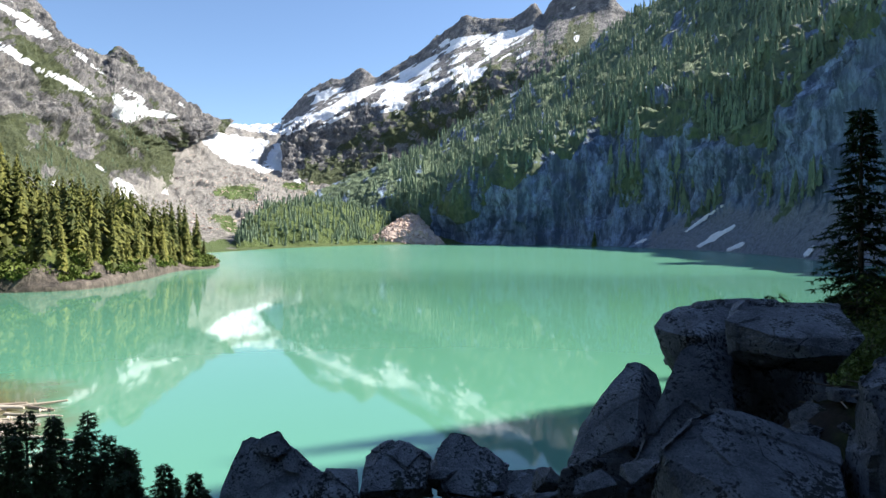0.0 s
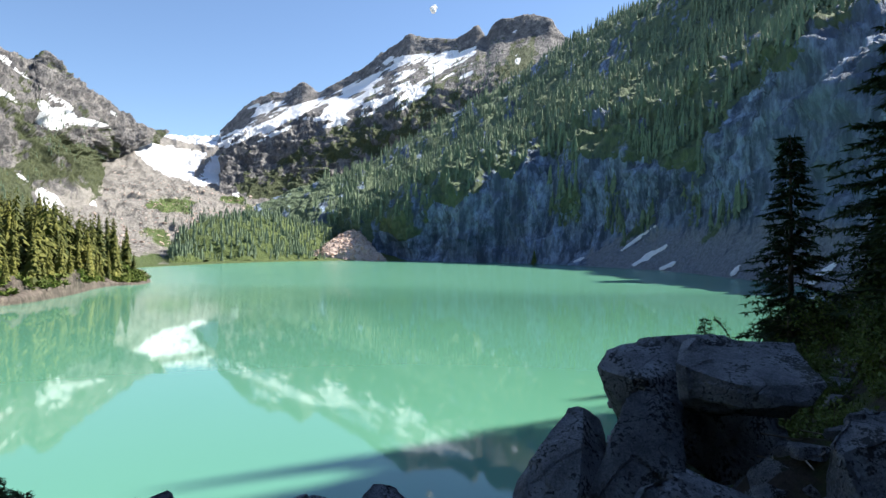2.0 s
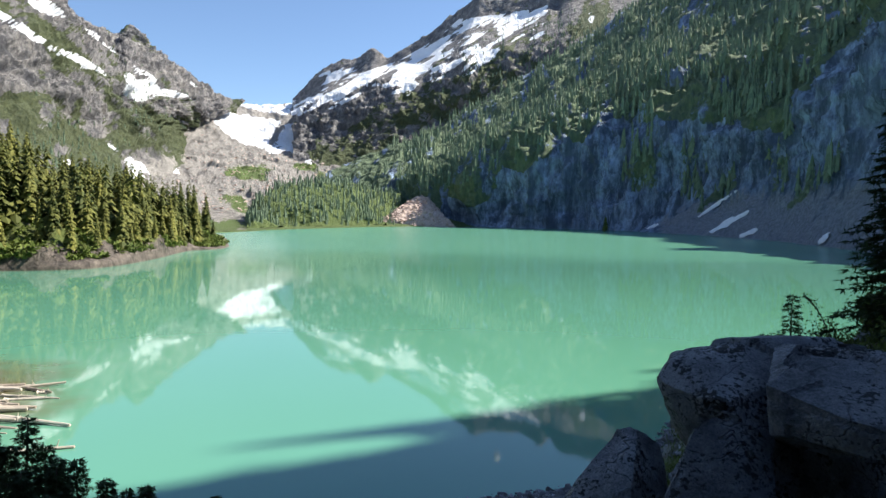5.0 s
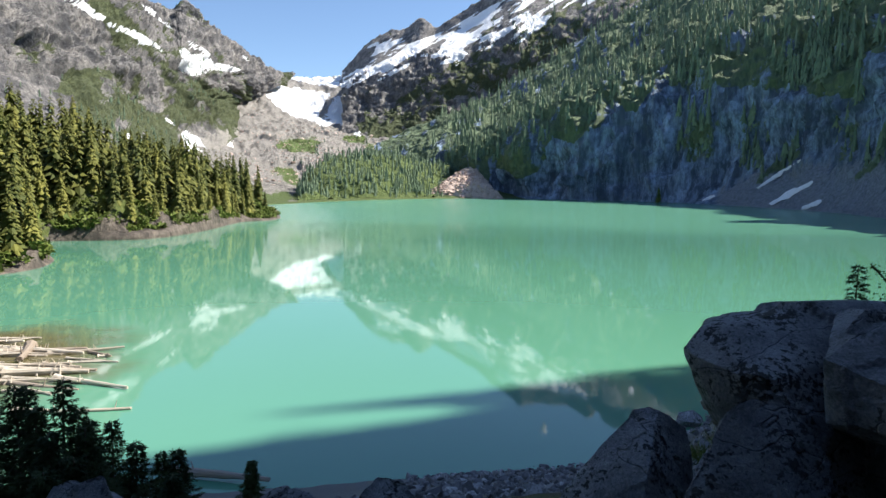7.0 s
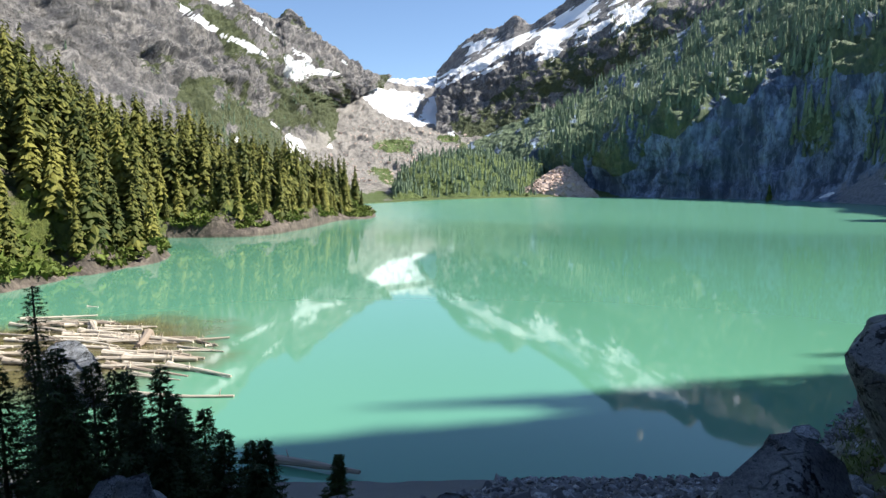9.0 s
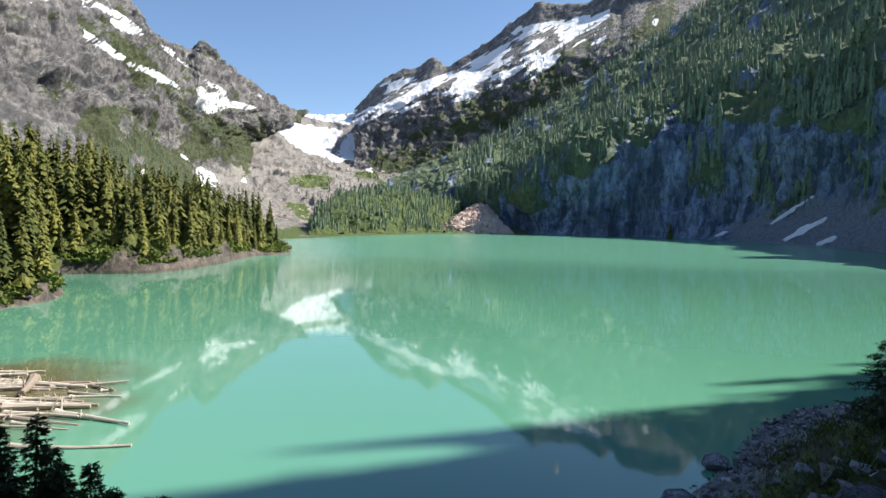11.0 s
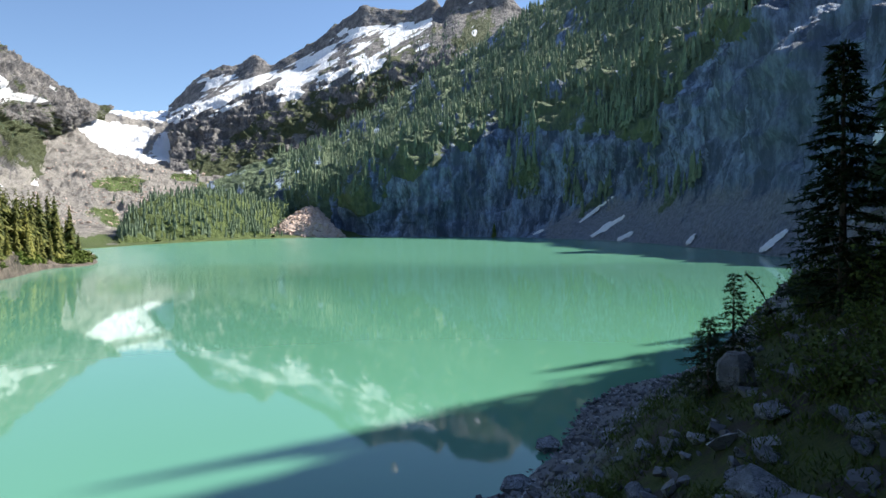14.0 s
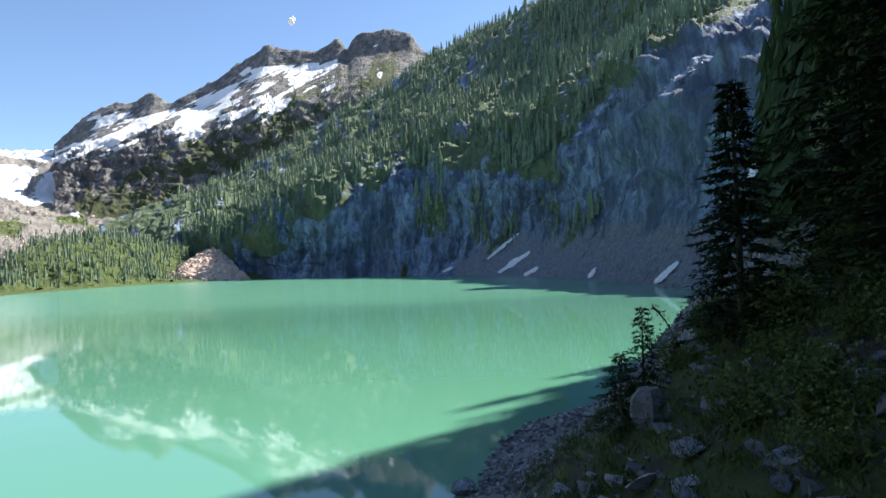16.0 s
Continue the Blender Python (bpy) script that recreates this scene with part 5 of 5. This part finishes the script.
boulder("rock", [(1.75, 1.85, 13.75), (1.95, 1.95, 13.86), (2.15, 1.9, 13.8), (2.1, 1.6, 13.7), (1.75, 1.6, 13.6), (1.7, 2.1, 13.3), (2.3, 2.1, 13.3)], 16, M_BOULDER, "angular grey rock against a larger one", "rock", rough=0.02)
boulder("round_boulder", [(8.55 + 0.42 * a * c, 11.7 + 0.4 * b * c, 12.35 + 0.42 * h) for h, c in ((-0.9, 0.7), (-0.3, 1.0), (0.35, 0.9), (0.85, 0.5)) for a, b in ((1, 0.1), (0.4, 0.9), (-0.5, 0.85), (-1, 0), (-0.4, -0.9), (0.5, -0.8))], 11, M_PALE, "pale rounded boulder below the young conifers", rough=0.03)
boulder("rock", [(14.3 + a, 40.2 + b, c) for a, b, c in ((-0.9, 0, 0.2), (-0.5, 0.5, 0.8), (0.4, 0.4, 1.0), (1.0, 0.1, 0.5), (0.6, -0.6, 0.4), (-0.5, -0.6, 0.5), (0, 0, -0.4), (0.8, 0.5, -0.3))], 12, M_BOULDER, "dark rock at the water's edge", "rock")
boulder("rock", [(10.6 + a, 34.4 + b, c) for a, b, c in ((-1.1, 0, 0.2), (-0.6, 0.5, 0.8), (0.4, 0.5, 0.9), (1.1, 0.1, 0.5), (0.6, -0.6, 0.3), (-0.5, -0.6, 0.5), (0, 0, -0.4), (0.8, 0.5, -0.3))], 13, M_BOULDER, "dark rock at the water's edge", "rock")
boulder("boulder", [(-20 + a, 20.3 + b, c) for a, b, c in ((-2, 0, 7.5), (-1.2, 0.8, 8.8), (0.3, 0.6, 9.0), (1.6, 0.2, 8.4), (1.0, -1, 7.6), (-1, -1, 7.8), (0, 0, 6.0), (1.5, 1, 6.0))], 14, M_BOULDER, "dark rounded boulder among the young conifers")

rngB = np.random.default_rng(130)
shared = []
for k in range(8):
    bm = rock_mesh(random_corners(rngB, 1, rngB.uniform(0.65, 1), rngB.uniform(0.4, 0.7), 13), 20 + k, 0.02, 2)
    me = bpy.data.meshes.new("rock")
    bm.to_mesh(me)
    bm.free()
    me.materials.append(M_BOULDER)
    shared.append(me)


def loose(x, y, size, lift=0.15):
    ob = new("loose_rock", shared[int(rngB.integers(8))])
    ob.matrix_basis = Matrix.Translation((x, y, float(ground_height(x, y)) + size * lift)) @ Euler((rngB.normal(0, 0.25), rngB.normal(0, 0.25), rngB.uniform(0, 6.28))).to_matrix().to_4x4() @ Matrix.Diagonal((size, size, size, 1))
    return tagged(ob, "angular grey rock lying loose on the bank", "rock", "loose rocks on the bank")


for x, y, s in ((3.1, 0.5, 0.3), (3.15, 0.85, 0.2), (3.3, 0.45, 0.28), (2.95, 1.0, 0.3), (2.05, 1.05, 0.3), (1.75, 1.0, 0.24), (1.5, 1.4, 0.3), (1.3, 1.9, 0.25), (1.6, 1.9, 0.4), (1.2, 2.35, 0.35), (0.9, 2.1, 0.3), (1.75, 2.4, 0.45), (2.2, 2.9, 0.7), (2.75, 3.0, 0.9), (3.2, 3.8, 0.6), (2.3, 4.1, 0.6), (1.7, 3.7, 0.5), (0.95, 3.4, 0.45), (0.2, 3.5, 0.5), (1.5, 3.1, 0.5), (0.45, 2.1, 0.3), (0.3, 1.6, 0.25), (6.2, 7.7, 0.9), (5.4, 7.1, 0.8), (4.9, 6.8, 0.6), (5.8, 5.4, 0.6), (6.1, 5.1, 0.7), (6.9, 6.1, 0.5), (7.3, 7.4, 0.4), (6.6, 8.8, 0.5), (7.4, 9.6, 0.45), (4.4, 5.6, 0.6), (5.0, 8.6, 1.0), (5.6, 9.4, 0.5), (4.0, 6.6, 0.9), (6.9, 4.6, 0.5), (7.6, 5.4, 0.5), (4.6, 9.6, 0.8), (7.9, 8.4, 0.35), (6.0, 10.6, 0.5)):
    loose(x, y, s)
for x, y, z, size in ((0.72, 2.55, 13.45, 0.5), (-0.12, 2.4, 13.45, 0.5), (1.45, 2.55, 13.35, 0.55), (1.2, 2.45, 13.4, 0.4), (0.35, 2.35, 13.4, 0.5), (1.75, 2.15, 13.45, 0.5), (1.0, 2.3, 13.3, 0.5), (1.95, 1.55, 13.85, 0.4), (1.6, 1.75, 13.6, 0.45), (1.3, 2.1, 13.4, 0.4), (2.15, 0.75, 14.2, 0.35), (1.85, 1.0, 14.0, 0.35), (-0.5, 2.3, 13.4, 0.5), (1.55, 1.4, 13.9, 0.3)):
    ob = loose(x, y, size)
    ob.matrix_basis.translation.z = z
for x, y, size in ((3.0, 0.42, 0.3), (2.85, 0.6, 0.18), (3.25, 0.62, 0.16), (3.5, 0.5, 0.24), (3.6, 0.3, 0.26), (2.75, 0.85, 0.34), (3.05, 0.9, 0.12), (3.4, 0.9, 0.1), (3.7, 0.65, 0.16), (3.2, 0.3, 0.14)):
    loose(x, y, size, 0.2)
for k in range(26):
    loose(rngB.uniform(-1.2, 2.3), rngB.uniform(1.6, 2.6), rngB.uniform(0.25, 0.5), 0.3)
for k in range(34):
    loose(rngB.uniform(1.4, 3.6), rngB.uniform(-0.6, 1.6), rngB.uniform(0.08, 0.3))
for k in range(90):
    y = rngB.uniform(4, 30)
    x = rngB.uniform(2.5 + 0.28 * (y - 2), 5.5 + 0.5 * y)
    if float(shore_distance(x, y)) > 2:
        loose(x, y, rngB.uniform(0.2, 0.6) * (1 + y * 0.015))

rngP = np.random.default_rng(140)
q = np.stack([rngP.uniform(-3, 34, 60000), rngP.uniform(-1, 58, 60000)], 1)
d = shore_distance(q[:, 0], q[:, 1])
stony = np.where(d < 17, 1.0, np.where(q[:, 1] > 2, 0.3, 0.05))
ok = (d > -0.6) & (d < 33) & (rngP.uniform(0, 1, 60000) < stony) & (q[:, 0] > -2 - 0.1 * q[:, 1])
q, d = q[ok][:11000], d[ok][:11000]
sizes = np.minimum((rngP.gamma(2.2, 0.085, len(q)) + 0.05 + 0.05 * (d < 17)) * np.where(d > 28, 0.5, 1.0), 0.7)
places = np.stack([q[:, 0], q[:, 1], ground_height(q[:, 0], q[:, 1]) + sizes * 0.12], 1)
near = np.argsort(np.hypot(places[:, 0] - 4.5, places[:, 1] - 6.5))
pieces = []
for v, f in pebble_shapes(rngP, 12, 11):
    me = bpy.data.meshes.new("stone")
    me.from_pydata(v.tolist(), [], f.tolist())
    me.materials.append(M_STONE)
    pieces.append(me)
for i in near[:300]:
    ob = new("stone", pieces[int(i) % 12])
    ob.parent = bank
    ob.matrix_basis = pose(*places[i], rngP.uniform(-30, 30), rngP.uniform(-30, 30), rngP.uniform(0, 360)) @ Matrix.Diagonal((sizes[i], sizes[i], sizes[i], 1))
places, sizes = places[near[300:]], sizes[near[300:]]
rubble("shore_stones", places, sizes, M_STONE, "broken grey stones covering the steep shore", 141)


def twigs():
    rng = np.random.default_rng(150)
    bm = bmesh.new()
    for _ in range(260):
        x, y = rng.uniform(1.6, 4.5), rng.uniform(-1.5, 1.6)
        l = rng.uniform(0.08, 0.5)
        z = float(ground_height(x, y)) + 0.08
        m = Matrix.Translation((x, y, z)) @ Euler((1.571 + rng.normal(0, 0.15), 0, rng.uniform(0, 6.28))).to_matrix().to_4x4()
        bmesh.ops.create_cone(bm, cap_ends=False, segments=4, radius1=0.008, radius2=0.003, depth=l, matrix=m)
    return tagged(part("twigs", bm, M_WOOD), "dead twigs scattered over dark soil", "twigs", kind="stuff")


twigs()
